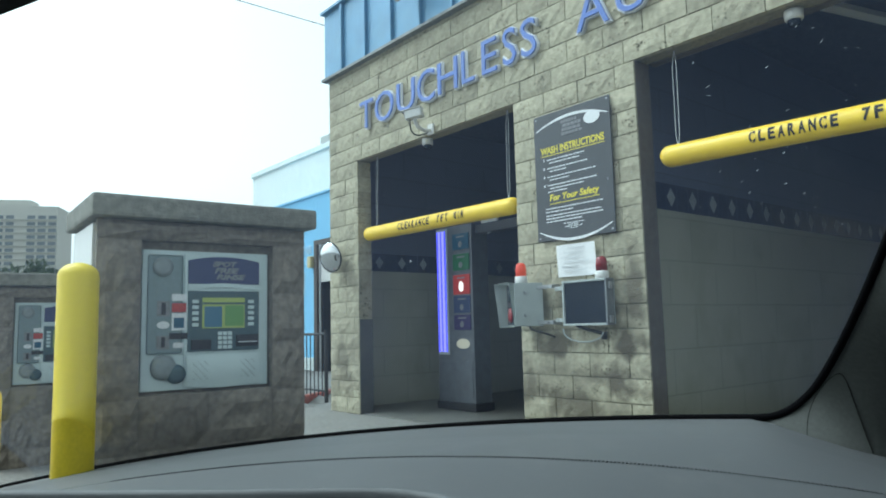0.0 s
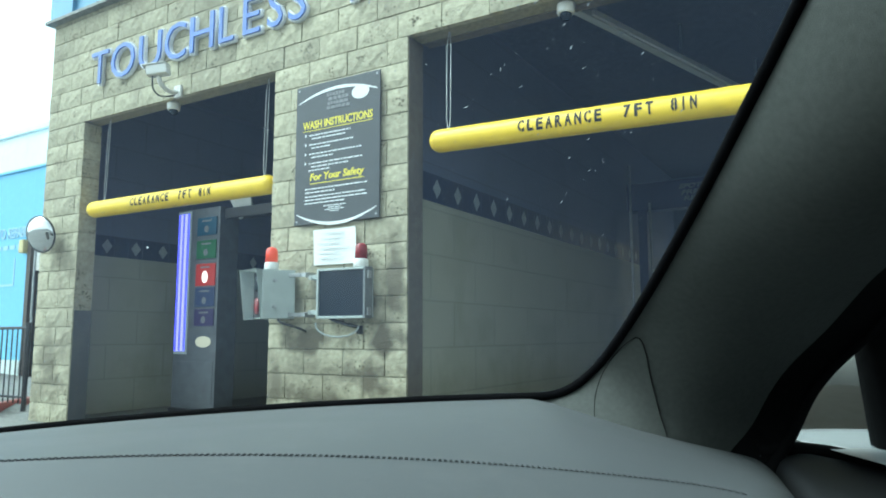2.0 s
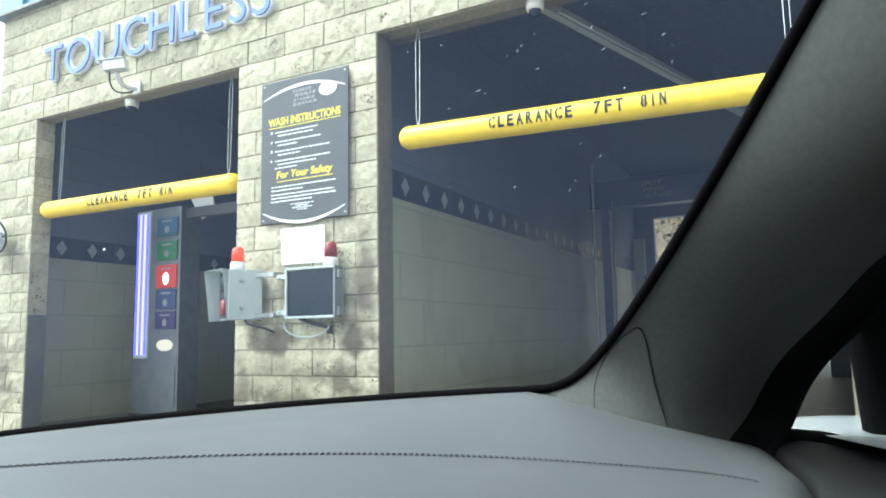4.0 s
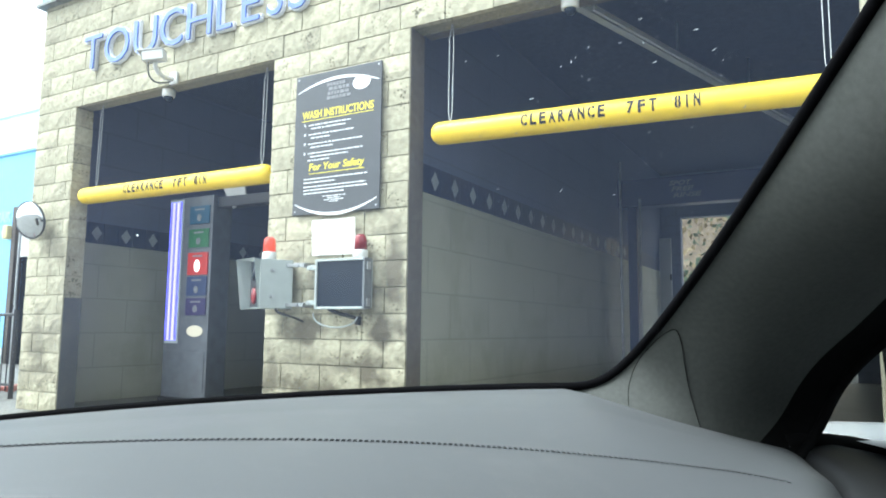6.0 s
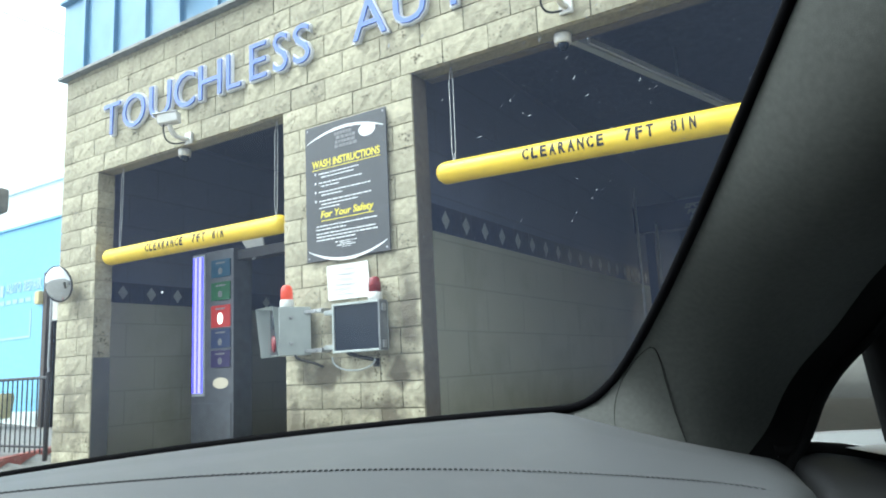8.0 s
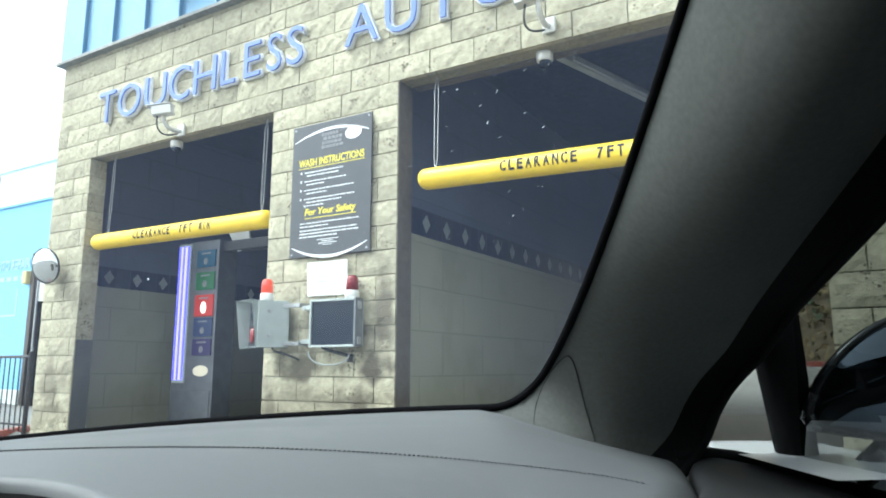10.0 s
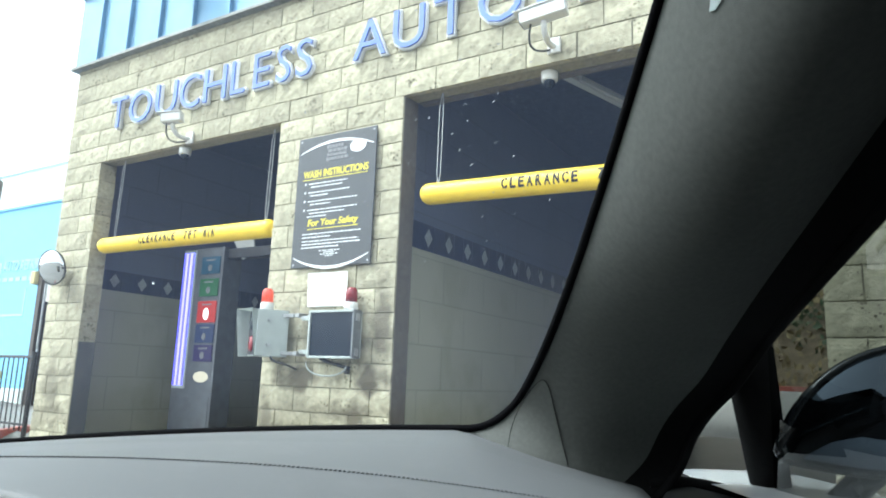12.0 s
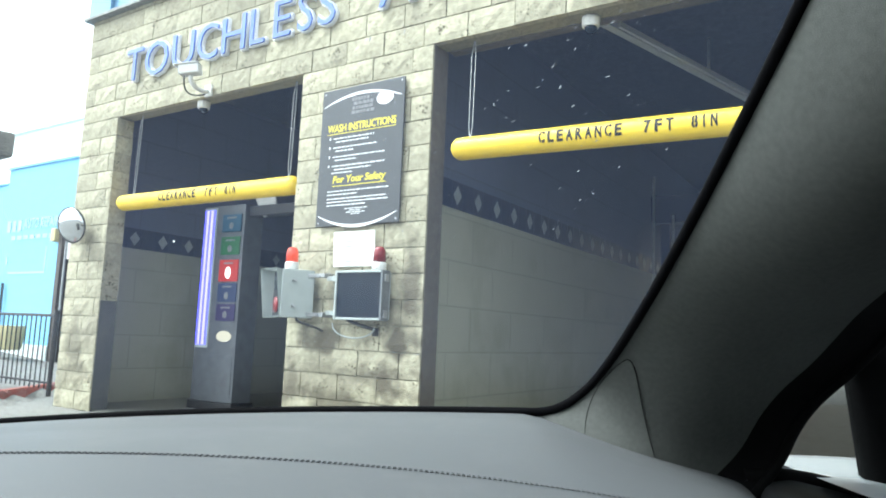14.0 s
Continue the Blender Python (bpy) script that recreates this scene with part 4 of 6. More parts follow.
# ---- inside the bays ----
def wash_tower():
    """Upright of the wash arm with a lit strip and a column of signal panels."""
    x0, x1, y = -2.53, -1.82, 1.0
    e = thing("wash_tower", (-2.2, 1.1, 0), "steel wash tower with a lit blue strip and signal panels", "wash tower")
    part("plinth", block((x0 - 0.02, y - 0.02, 0.103), (x1 + 0.02, y + 0.30, 0.20), 0.01), DARK_STEEL, e)
    part("cabinet", block((x0, y, 0.201), (x1, y + 0.28, 2.46), 0.012), TOWER_STEEL, e)
    part("lower_cover", block((x0 + 0.03, y - 0.010, 0.26), (x1 - 0.03, y - 0.001, 0.72), 0.003), TOWER_STEEL, e)
    part("light_channel", block((-2.505, y - 0.012, 0.80), (-2.285, y - 0.001, 2.44), 0.004), BOX_GREY, e)
    for xc, w, mat in ((-2.478, 0.018, LED_BLUE), (-2.443, 0.022, LED_WHITE), (-2.408, 0.018, LED_BLUE), (-2.370, 0.028, LED_WHITE), (-2.328, 0.016, LED_BLUE)):
        part("light_strip", block((xc - w / 2, y - 0.020, 0.835), (xc + w / 2, y - 0.0125, 2.41)), mat, e, "glowing blue strip")
    px0, px1 = -2.175, -1.86
    for z0, z1, mat in ((2.14, 2.345, P_TEAL), (1.873, 2.082, P_GREEN), (1.565, 1.815, LAMP_RED), (1.33, 1.545, P_BLUE), (1.115, 1.305, P_PURPLE)):
        p = part("signal_panel", block((px0, y - 0.016, z0), (px1, y - 0.001, z1), 0.004), mat, e)
        part("text_bar", block((px0 + 0.08, y - 0.019, z1 - 0.05), (px1 - 0.08, y - 0.0165, z1 - 0.03)), SIGN_GREY, p)
        if mat is LAMP_RED:
            part("lit_mark", plate(oval(0.045, 0.068, 20, (px0 + px1) / 2, z0 + 0.10), 0.003, Matrix.Translation((0, y - 0.017, 0)) @ FACE_OUT), LAMP_HAND, p, "glowing white stop mark")
        else:
            part("symbol", plate(oval(0.035, 0.04, 20, (px0 + px1) / 2, z0 + 0.07), 0.003, Matrix.Translation((0, y - 0.017, 0)) @ FACE_OUT), SIGN_GREY, p)
    part("lit_oval", plate(oval(0.125, 0.062, 28, -2.02, 0.94), 0.006, Matrix.Translation((0, y - 0.002, 0)) @ FACE_OUT), LAMP_OVAL, e, "glowing cream oval mark")
    part("head_bracket", plate([(-1.81, 2.60), (-1.46, 2.62), (-1.40, 2.38), (-1.60, 2.30)], 0.02, Matrix.Translation((0, y + 0.1, 0)) @ FACE_OUT), WHITE_DOOR, e, "pale triangular bracket")
    part("cross_arm", block((-1.819, y + 0.06, 2.32), (0.6, y + 0.20, 2.44), 0.01), DARK_STEEL, e)
    e.location += Vector((0.03, 0.0, -0.09))


wash_tower()


def wash_gantry():
    """Overhead wash gantry across the wide bay."""
    e = thing("wash_gantry", (2.8, 6.7, 0), "navy overhead wash gantry with pale uprights in the bay", "wash gantry")
    part("cross_beam", block((1.20, 6.60, 2.86), (4.95, 6.85, 3.30), 0.02), NAVY, e)
    part("upright", rod((1.27, 6.55, 0), (1.27, 6.55, 3.6), 0.022), STEEL, e)
    part("upright", block((1.36, 6.62, 0), (1.50, 6.82, 2.85), 0.01), NAVY, e)
    part("upright", block((4.78, 6.62, 0), (4.93, 6.82, 2.85), 0.01), NAVY, e)
    for row, word in enumerate(("SPOT", "FREE", "RINSE")):
        part("lettering", fit_text(word, 2.02 + 0.03 * row, 2.36 + 0.03 * row + (0.08 if row == 2 else 0.0), 3.15 - row * 0.095, 3.225 - row * 0.095, 6.599, 0.006, 0.25, 0.03), SIGN_GREY, e, "slanted pale lettering")
    part("spray_pipe", pipe([(1.6, 6.45, 2.95), (1.6, 6.42, 1.2), (1.6, 6.42, 0.6)], 0.02), STEEL, e)


wash_gantry()
rail = thing("overhead_rail", (3.0, 3.0, 3.7), "pale steel overhead rail under the bay ceiling", "rail")
part("rail", block((-0.04, 0, 0), (0.04, 4.2, 0.07), 0.006, m=Matrix.Translation((2.32, 1.25, 3.75)) @ Matrix.Rotation(radians(-21), 4, "Z") @ Matrix.Rotation(radians(-3.5), 4, "X")), WHITE_PLASTIC, rail)
part("rail", block((-0.015, 0, 0), (0.015, 4.2, 0.05), 0.004, m=Matrix.Translation((2.50, 1.25, 3.67)) @ Matrix.Rotation(radians(-21), 4, "Z") @ Matrix.Rotation(radians(-3.5), 4, "X")), WHITE_PLASTIC, rail)
for k in range(3):
    part("hanger", rod((2.36 + 0.54 * k, 1.45 + 1.4 * k, 3.80 - 0.09 * k), (2.36 + 0.54 * k, 1.45 + 1.4 * k, 4.13), 0.014), STEEL, rail)
exit_door = thing("white_door_leaf", (1.26, 9.9, 0), "white painted door leaf beside the bay exit", "door")
part("leaf", block((1.14, 9.86, 0.02), (1.37, 9.91, 2.75), 0.006), WHITE_DOOR, exit_door)
for z in (1.15, 1.9):
    part("hinge", block((1.345, 9.845, z), (1.375, 9.861, z + 0.12)), DARK_STEEL, exit_door)
part("handle", block((1.17, 9.83, 1.05), (1.19, 9.859, 1.22), 0.004), DARK_STEEL, exit_door)
equipment = thing("equipment_door", (-0.6, 3.0, 0), "dark metal equipment cabinet with a steel handle inside the bay", "cabinet")
part("body", block((-1.55, 3.0, 0), (0.85, 3.5, 2.6), 0.01), DARK_STEEL, equipment)
part("door", block((-1.45, 2.975, 0.08), (-0.35, 2.998, 2.45), 0.006), DARK_STEEL, equipment)
part("handle", pipe([(-1.36, 2.97, 1.0), (-1.36, 2.93, 1.02), (-1.36, 2.93, 1.18), (-1.36, 2.97, 1.2)], 0.012), STEEL, equipment)
part("red_hose_reel", lathe([(0.0, 0), (0.16, 0.0), (0.18, 0.02), (0.18, 0.07), (0.16, 0.09), (0, 0.09)], Matrix.Translation((-0.55, 2.97, 0.95)) @ Matrix.Rotation(radians(90), 4, "X")), material("red_hose", (0.16, 0.015, 0.02), 0.5, grain=0.3), equipment, "dull red hose reel", smooth=True)

spot = thing("indicator_lamp", (-3.46, 1.3, 2.04), "tiny lit lamp on the tile band", "lamp")
part("bulb", lathe([(0.0, 0.012), (0.010, 0.008), (0.013, 0.0), (0.0, 0.0)], Matrix.Translation((-3.466, 1.3, 2.04)) @ Matrix.Rotation(radians(90), 4, "Y"), 10), glowing("lit_indicator", (1.0, 1.0, 1.0), 2.0), spot, smooth=True)
part("collar", lathe([(0.0, -0.004), (0.02, -0.004), (0.02, 0.002), (0.014, 0.003)], Matrix.Translation((-3.467, 1.3, 2.04)) @ Matrix.Rotation(radians(90), 4, "Y"), 12), STEEL, spot)

# ---- pay stations ----
def rock_blocks(e, x, y0, y1, z0, z1, rows, cols, seed):
    """Rock-faced blocks on a face that looks towards +x."""
    r = random.Random(seed)
    h = (z1 - z0) / rows
    for j in range(rows):
        cuts = [y0] + sorted(y0 + (y1 - y0) * ((k + (0.5 if j % 2 else 0.0)) / cols + r.uniform(-0.02, 0.02)) for k in range(0 if j % 2 and cols > 1 else 1, cols)) + [y1]
        for a, b in zip(cuts, cuts[1:]):
            if b - a < 0.05:
                continue
            rows_ = []
            ny, nz = 5, 4
            bm = bmesh.new()
            for q in range(nz + 1):
                line = []
                for p in range(ny + 1):
                    edge = p in (0, ny) or q in (0, nz)
                    line.append(bm.verts.new((x + (r.uniform(0.0, 0.006) if edge else r.uniform(0.008, 0.036)), a + 0.002 + (b - a - 0.004) * p / ny, z0 + j * h + 0.0015 + (h - 0.003) * q / nz)))
                rows_.append(line)
            for u, v in zip(rows_, rows_[1:]):
                for k in range(ny):
                    bm.faces.new((u[k], u[k + 1], v[k + 1], v[k]))
            part("stone", bm, ROCK, e)


def pay_station():
    X, y0, y1 = 1.455, -4.18, -3.124
    e = thing("pay_station", (1.2, -3.63, 0), "brown rock-faced pay station with a stone cap and machine", "pay station", "pay stations")
    part("core", block((X - 0.55, y0 + 0.012, -0.067), (X - 0.002, y1 - 0.012, 1.54)), ROCK, e)
    py0, py1, pz0, pz1 = -3.965, -3.322, 0.722, 1.41
    F = X + 0.060
    for a, b in (((y0 + 0.006, -0.067), (py0 - 0.014, 1.545)), ((py1 + 0.014, -0.067), (y1 - 0.006, 1.545)), ((py0 - 0.013, -0.067), (py1 + 0.013, pz0 - 0.016)), ((py0 - 0.013, 1.452), (py1 + 0.013, 1.545))):
        part("stone_backing", block((X - 0.001, a[0], a[1]), (F - 0.001, b[0], b[1])), ROCK, e)
    rock_blocks(e, F, y0, py0 - 0.012, -0.06, 1.45, 6, 1, 1)
    rock_blocks(e, F, py1 + 0.012, y1, -0.06, 1.45, 6, 1, 2)
    rock_blocks(e, F, py0 - 0.010, py1 + 0.010, -0.06, pz0 - 0.014, 3, 2, 3)
    rock_blocks(e, F, y0, y1, 1.452, 1.545, 1, 2, 4)
    part("cap", block((X - 0.62, y0 - 0.035, 1.548), (X + 0.135, y1 + 0.045, 1.655), 0.018), ROCK_CAP, e, "cast stone cap")
    part("side_sheet", block((X - 0.53, y0 - 0.004, 0.0), (X - 0.02, y0 + 0.010, 1.53)), WHITE_PLASTIC, e, "pale side sheet")
    # machine
    part("surround", block((X - 0.03, py0, pz0), (X + 0.022, py1, pz1), 0.006), PANEL_ALU, e, "brushed aluminium machine front")
    f = X + 0.023
    mid = -3.752
    part("card_panel", block((f, py0 + 0.025, 0.90), (f + 0.008, mid - 0.022, pz1 - 0.025), 0.012), PANEL_MID, e, "grey teal card column")
    for yc, zc, r_, mat in ((-3.87, 1.325, 0.05, PORT_GREY), (-3.86, 0.835, 0.062, PORT_GREY), (-3.80, 0.80, 0.048, PANEL_DARK)):
        part("round_port", lathe([(r_, 0), (r_ * 0.96, 0.018), (r_ * 0.5, 0.024), (0, 0.02)], Matrix.Translation((f, yc, zc)) @ Matrix.Rotation(radians(90), 4, "Y"), 20), mat, e, smooth=True)
    for yc, zc, w, h, mat in ((-3.865, 1.12, 0.06, 0.075, SIGN_GREY), (-3.790, 1.175, 0.07, 0.035, SIGN_WHITE), (-3.790, 1.125, 0.07, 0.045, LAMP_OFF), (-3.790, 1.055, 0.07, 0.085, SIGN_WHITE),
                              (-3.790, 1.05, 0.05, 0.05, P_TEAL), (-3.865, 0.955, 0.06, 0.065, SIGN_GREY), (-3.865, 0.957, 0.018, 0.05, DARK_STEEL), (-3.865, 1.12, 0.02, 0.06, DARK_STEEL), (-3.790, 0.985, 0.09, 0.03, DARK_STEEL), (-3.790, 0.94, 0.05, 0.025, SIGN_WHITE)):
        d = 0.010 if mat in (P_TEAL, DARK_STEEL) and w < 0.06 else 0.0085
        part("card_slot" if mat is DARK_STEEL else "card_mark", block((f + 0.0085, yc - w / 2, zc - h / 2), (f + 0.003 + d, yc + w / 2, zc + h / 2)), mat, e)
    part("oval_mark", plate(oval(0.03, 0.018, 20), 0.003, Matrix.Translation((f + 0.0085, -3.865, 1.04)) @ Matrix.Rotation(radians(90), 4, "Y") @ Matrix.Rotation(radians(90), 4, "Z")), SIGN_WHITE, e)
    a, b = mid, py1 - 0.055
    part("rim", block((f, a - 0.012, 0.735), (f + 0.010, b + 0.02, pz1 - 0.012), 0.004), PANEL_ALU, e)
    g = f + 0.011
    curve = [(a + 0.004, 1.245), (b, 1.245)] + [(b - (b - a - 0.004) * k / 10, 1.362 + 0.022 * (1 - (k / 5 - 1) ** 2)) for k in range(11)]
    part("header", plate(curve, 0.006, Matrix.Translation((g, 0, 0)) @ Matrix(((0, 0, 1, 0), (1, 0, 0, 0), (0, 1, 0, 0), (0, 0, 0, 1)))), NAVY, e, "navy header panel")
    for row, word in enumerate(("SPOT", "FREE", "RINSE")):
        bm = fit_text(word, a + 0.125 + 0.010 * row, a + 0.125 + 0.010 * row + (0.13 if row < 2 else 0.155), 1.332 - row * 0.033, 1.361 - row * 0.033, 0, 0.002, 0.25, 0.05)
        for v in bm.verts:
            v.co = Vector((g + 0.0065 - v.co.y, v.co.x, v.co.z))
        part("lettering", bm, SIGN_GREY, e, "slanted grey lettering")
    arc = [(a + 0.0 + (b - a) * k / 12, 1.232 + 0.016 * (1 - (k / 6 - 1) ** 2)) for k in range(13)]
    arc += [(a + (b - a) * k / 12, 1.212 + 0.016 * (1 - (k / 6 - 1) ** 2)) for k in range(12, -1, -1)]
    part("trim_arc", plate(arc, 0.008, Matrix.Translation((g, 0, 0)) @ Matrix(((0, 0, 1, 0), (1, 0, 0, 0), (0, 1, 0, 0), (0, 0, 0, 1)))), PANEL_ALU, e)
    part("screen_fascia", block((g, a + 0.004, 0.905), (g + 0.005, b, 1.208), 0.002), PANEL_DARK, e)
    s0, s1 = a + 0.075, b - 0.08
    h = g + 0.0055
    part("screen", block((h, s0, 1.02), (h + 0.004, s1, 1.175)), SCR_YELLOW, e, "lit payment screen")
    part("screen_image", block((h + 0.0042, s0 + 0.01, 1.025), (h + 0.005, s0 + 0.10, 1.13)), SCR_BLUE, e)
    part("screen_image", block((h + 0.0042, s0 + 0.115, 1.03), (h + 0.005, s1 - 0.005, 1.135)), SCR_GREEN, e)
    part("screen_image", block((h + 0.0042, s0 + 0.0, 1.14), (h + 0.005, s1, 1.150)), PANEL_DARK, e)
    for k in range(5):
        for yc in (s0 - 0.035, s1 + 0.035):
            part("key", block((h, yc - 0.016, 1.03 + k * 0.029), (h + 0.005, yc + 0.016, 1.048 + k * 0.029), 0.002), PANEL_ALU, e)
    for i in range(3):
        for j in range(4):
            part("key", block((h, a + 0.155 + i * 0.026, 0.915 + j * 0.023), (h + 0.006, a + 0.177 + i * 0.026, 0.933 + j * 0.023), 0.002), PANEL_ALU, e)
    part("note_slot", block((h, a + 0.02, 0.915), (h + 0.012, a + 0.12, 0.965), 0.004), DARK_STEEL, e)
    part("receipt_slot", block((h, b - 0.125, 0.925), (h + 0.010, b - 0.005, 0.985), 0.004), DARK_STEEL, e)
    part("receipt", block((h + 0.0105, b - 0.115, 0.946), (h + 0.03, b - 0.02, 0.950)), PAPER, e)
    rows = []
    for j in range(6):
        z = 0.735 + 0.155 * j / 5
        rows.append([(f + 0.011 + 0.026 * math.sin(math.pi * (0.2 + 0.6 * k / 10)) * math.sin(math.pi * (0.15 + 0.7 * j / 5)), a + (b - a) * k / 10, z - 0.012 * (1 - j / 5) * math.sin(math.pi * k / 10)) for k in range(11)])
    part("lower_cover", loft(rows), PANEL_ALU, e, "curved aluminium lower cover", smooth=True)
    for k in range(7):
        for j in range(8):
            for yb in (a + 0.03, b - 0.10):
                part("vent_hole", block((f + 0.030, yb + 0.011 * k, 0.77 + 0.012 * j), (f + 0.0365, yb + 0.011 * k + 0.004, 0.77 + 0.012 * j + 0.004)), PANEL_DARK, e) if (j + k) % 3 == 0 else None
    return e


LAMP_OFF = material("red_card_mark", (0.40, 0.05, 0.04), 0.4, grain=0.2)
station = pay_station()
TURN = Matrix.Translation((1.215, -3.195, 0.068)) @ Matrix.Rotation(radians(-3), 4, "Z") @ Matrix.Diagonal((0.995, 0.995, 1.003, 1)) @ Matrix.Translation((-1.477, 3.322, 0))
for ob in station.children_recursive:
    ob.data.transform(TURN)
copy_thing(station, pose(1.2 - 3.32, -3.63 - 0.05, -0.12))


def bollard(x, y, h, r, label):
    e = thing("bollard", (x, y, 0), label, "bollard", "yellow bollards")
    dome = [(r * math.cos(a), h - r * 0.72 + r * 0.72 * math.sin(a)) for a in (math.pi / 2 * i / 7 for i in range(8))]
    part("sleeve", lathe([(r * 1.02, 0.0), (r, 0.03)] + [(r, h * k / 6 * 0.9) for k in range(1, 6)] + dome, Matrix.Translation((x, y, 0)), 32), POST_YELLOW, e, smooth=True)
    part("foot_ring", lathe([(r * 1.03, 0), (r * 1.25, 0), (r * 1.2, 0.02), (r * 1.03, 0.025)], Matrix.Translation((x, y, 0)), 24), CONCRETE, e)


bollard(1.40, -4.16, 1.384, 0.082, "yellow domed bollard beside the pay station")
bollard(1.30, -4.485, 0.88, 0.075, "short yellow bollard beside the pay station")

# ---- kerb, fence and the lot next door ----
kerb = thing("painted_kerb", (-4.6, 0.2, 0), "worn red painted kerb round the neighbouring lot", "kerb", kind="structure")
pts = [Vector((-3.62, -1.2)), Vector((-3.64, -1.0))] + [KERB_A.lerp(KERB_B, k / 6) for k in range(7)] + [KERB_B + KERB_DIR * 2.0]
for p, q in zip(pts[1:], pts[2:]):
    d = (q - p).normalized()
    n = Vector((-d.y, d.x))
    bm = bmesh.new()
    base = [p - n * 0.0 + d * 0.004, q - d * 0.004, q + n * 0.15 - d * 0.004, p + n * 0.15 + d * 0.004]
    plate([(v.x, v.y) for v in base], 0.13, bm=bm)
    bmesh.ops.bevel(bm, geom=[e for e in bm.edges if all(v.co.z > 0.1 for v in e.verts)], offset=0.02, segments=2, affect="EDGES")
    part("kerb_stone", bm, RED_KERB, kerb)


def iron_fence(a, b, label):
    a, b = Vector(a), Vector(b)
    e = thing("iron_fence", (a + b) / 2, label, "fence", "iron fences")
    L = (b - a).length
    d = (b - a) / L
    up = Vector((0, 0, 1))
    part("rail", rod(a + up * 0.87, b + up * 0.87, 0.017, seg=6), FENCE, e)
    part("rail", rod(a + up * 0.10, b + up * 0.10, 0.014, seg=6), FENCE, e)
    for p in (a, b):
        part("post", rod(p - up * 0.05, p + up * 0.93, 0.028, seg=8), FENCE, e)
    n = int(L / 0.105)
    for k in range(1, n):
        p = a + d * (L * k / n)
        part("bar", rod(p + up * 0.03, p + up * 0.87, 0.0085, seg=6), FENCE, e)


iron_fence((-5.68, 0.02, 0.14), (-3.72, 0.02, 0.14), "black iron bar fence on the kerb of the next lot")
iron_fence((-5.78, 0.0, 0.12), (-8.6, -0.35, 0.12), "black iron bar fence along the next lot")
brace = thing("fence_brace", (-5.7, 0.06, 0.1), "leaning dark iron brace at the fence corner", "brace")
part("bar", rod((-5.86, 0.0, 0.08), (-5.64, 0.09, 1.02), 0.028, seg=8), FENCE, brace)
part("foot", block((-5.93, -0.05, 0.06), (-5.79, 0.05, 0.085), 0.004), FENCE, brace)
pole = thing("gate_post", (-7.3, 0.5, 0.1), "thick dark gate post beside the iron fence", "pole")
part("pole", rod((-7.22, 0.5, 0.05), (-7.22, 0.5, 1.22), 0.035), FENCE, pole)
part("cap", lathe([(0.0, 0.03), (0.03, 0.015), (0.04, 0.0), (0.0, 0.0)], Matrix.Translation((-7.22, 0.5, 1.22)), 12), FENCE, pole)

# ---- blue repair building ----
shop = thing("repair_shop", (-10, 4, 0.4), "bright blue stucco repair shop with white lettering", "building")
YB = 2.35
part("wall", block((-10.30, YB, 0.0), (-8.15, 9.0, 3.88)), BLUE_WALL, shop)
part("wall", block((-7.10, YB, 0.0), (-5.2, 9.0, 3.88)), BLUE_WALL, shop)
part("wall", block((-8.148, YB, 2.93), (-7.102, 9.0, 3.88)), BLUE_WALL, shop)
part("wing_wall", block((-11.80, YB + 0.04, 0.0), (-10.304, 9.0, 3.60)), BLUE_WALL, shop)
part("low_wall", block((-12.75, YB + 0.02, 0.0), (-11.804, YB + 0.22, 2.53)), BLUE_WALL, shop)
part("low_wall", block((-11.45, YB - 0.35, 0.0), (-10.92, YB - 0.20, 1.83)), BLUE_WALL, shop)
part("far_wall", block((-26.0, YB + 1.5, 0.0), (-12.76, 9.0, 2.2)), BLUE_WALL, shop)
part("parapet", block((-10.33, YB - 0.03, 3.882), (-5.2, YB + 0.2, 3.93), 0.01), BLUE_WALL, shop)
part("parapet", block((-11.83, YB + 0.01, 3.602), (-10.335, YB + 0.24, 3.64), 0.01), BLUE_WALL, shop)
part("door_frame", block((-8.146, YB - 0.05, 0.1), (-8.03, YB + 0.1, 2.92)), BROWN_FRAME, shop, "dark brown door frame")
part("door_frame", block((-7.22, YB - 0.05, 0.1), (-7.104, YB + 0.1, 2.92)), BROWN_FRAME, shop)
part("door_frame", block((-8.028, YB - 0.05, 2.83), (-7.222, YB + 0.1, 2.92)), BROWN_FRAME, shop)
part("conduit", pipe([(-7.86, YB - 0.06, 0.1), (-7.86, YB - 0.06, 1.15), (-7.86, YB - 0.05, 1.2), (-7.86, YB - 0.06, 1.25), (-7.86, YB - 0.06, 2.82)], 0.022), STEEL, shop, "thin grey conduit")
part("rolled_door", block((-8.028, YB + 0.02, 2.05), (-7.222, YB + 0.06, 2.828)), WHITE_PLASTIC, shop, "half-open white roller door")
part("interior", block((-8.028, YB + 0.6, 0.1), (-7.222, YB + 0.65, 2.82)), DARK_ROOM, shop)
for x in (-8.03, -7.224):
    part("interior", block((x, YB + 0.102, 0.1), (x + 0.004, YB + 0.6, 2.82)), DARK_ROOM, shop)
part("lamp_bracket", block((-8.32, YB - 0.12, 2.36), (-8.17, YB - 0.002, 2.60), 0.03), PLANTER, shop, "small ochre wall lamp")
part("lettering", fit_text("AUTO REPAIR", -9.52, -8.28, 2.66, 2.86, YB - 0.002, 0.012), FADED_WHITE, shop, "faded white painted lettering")
for k in range(3):
    part("lettering_bar", block((-10.14 + 0.20 * k, YB - 0.012, 2.62), (-10.00 + 0.20 * k, YB - 0.002, 2.84)), FADED_WHITE, shop)
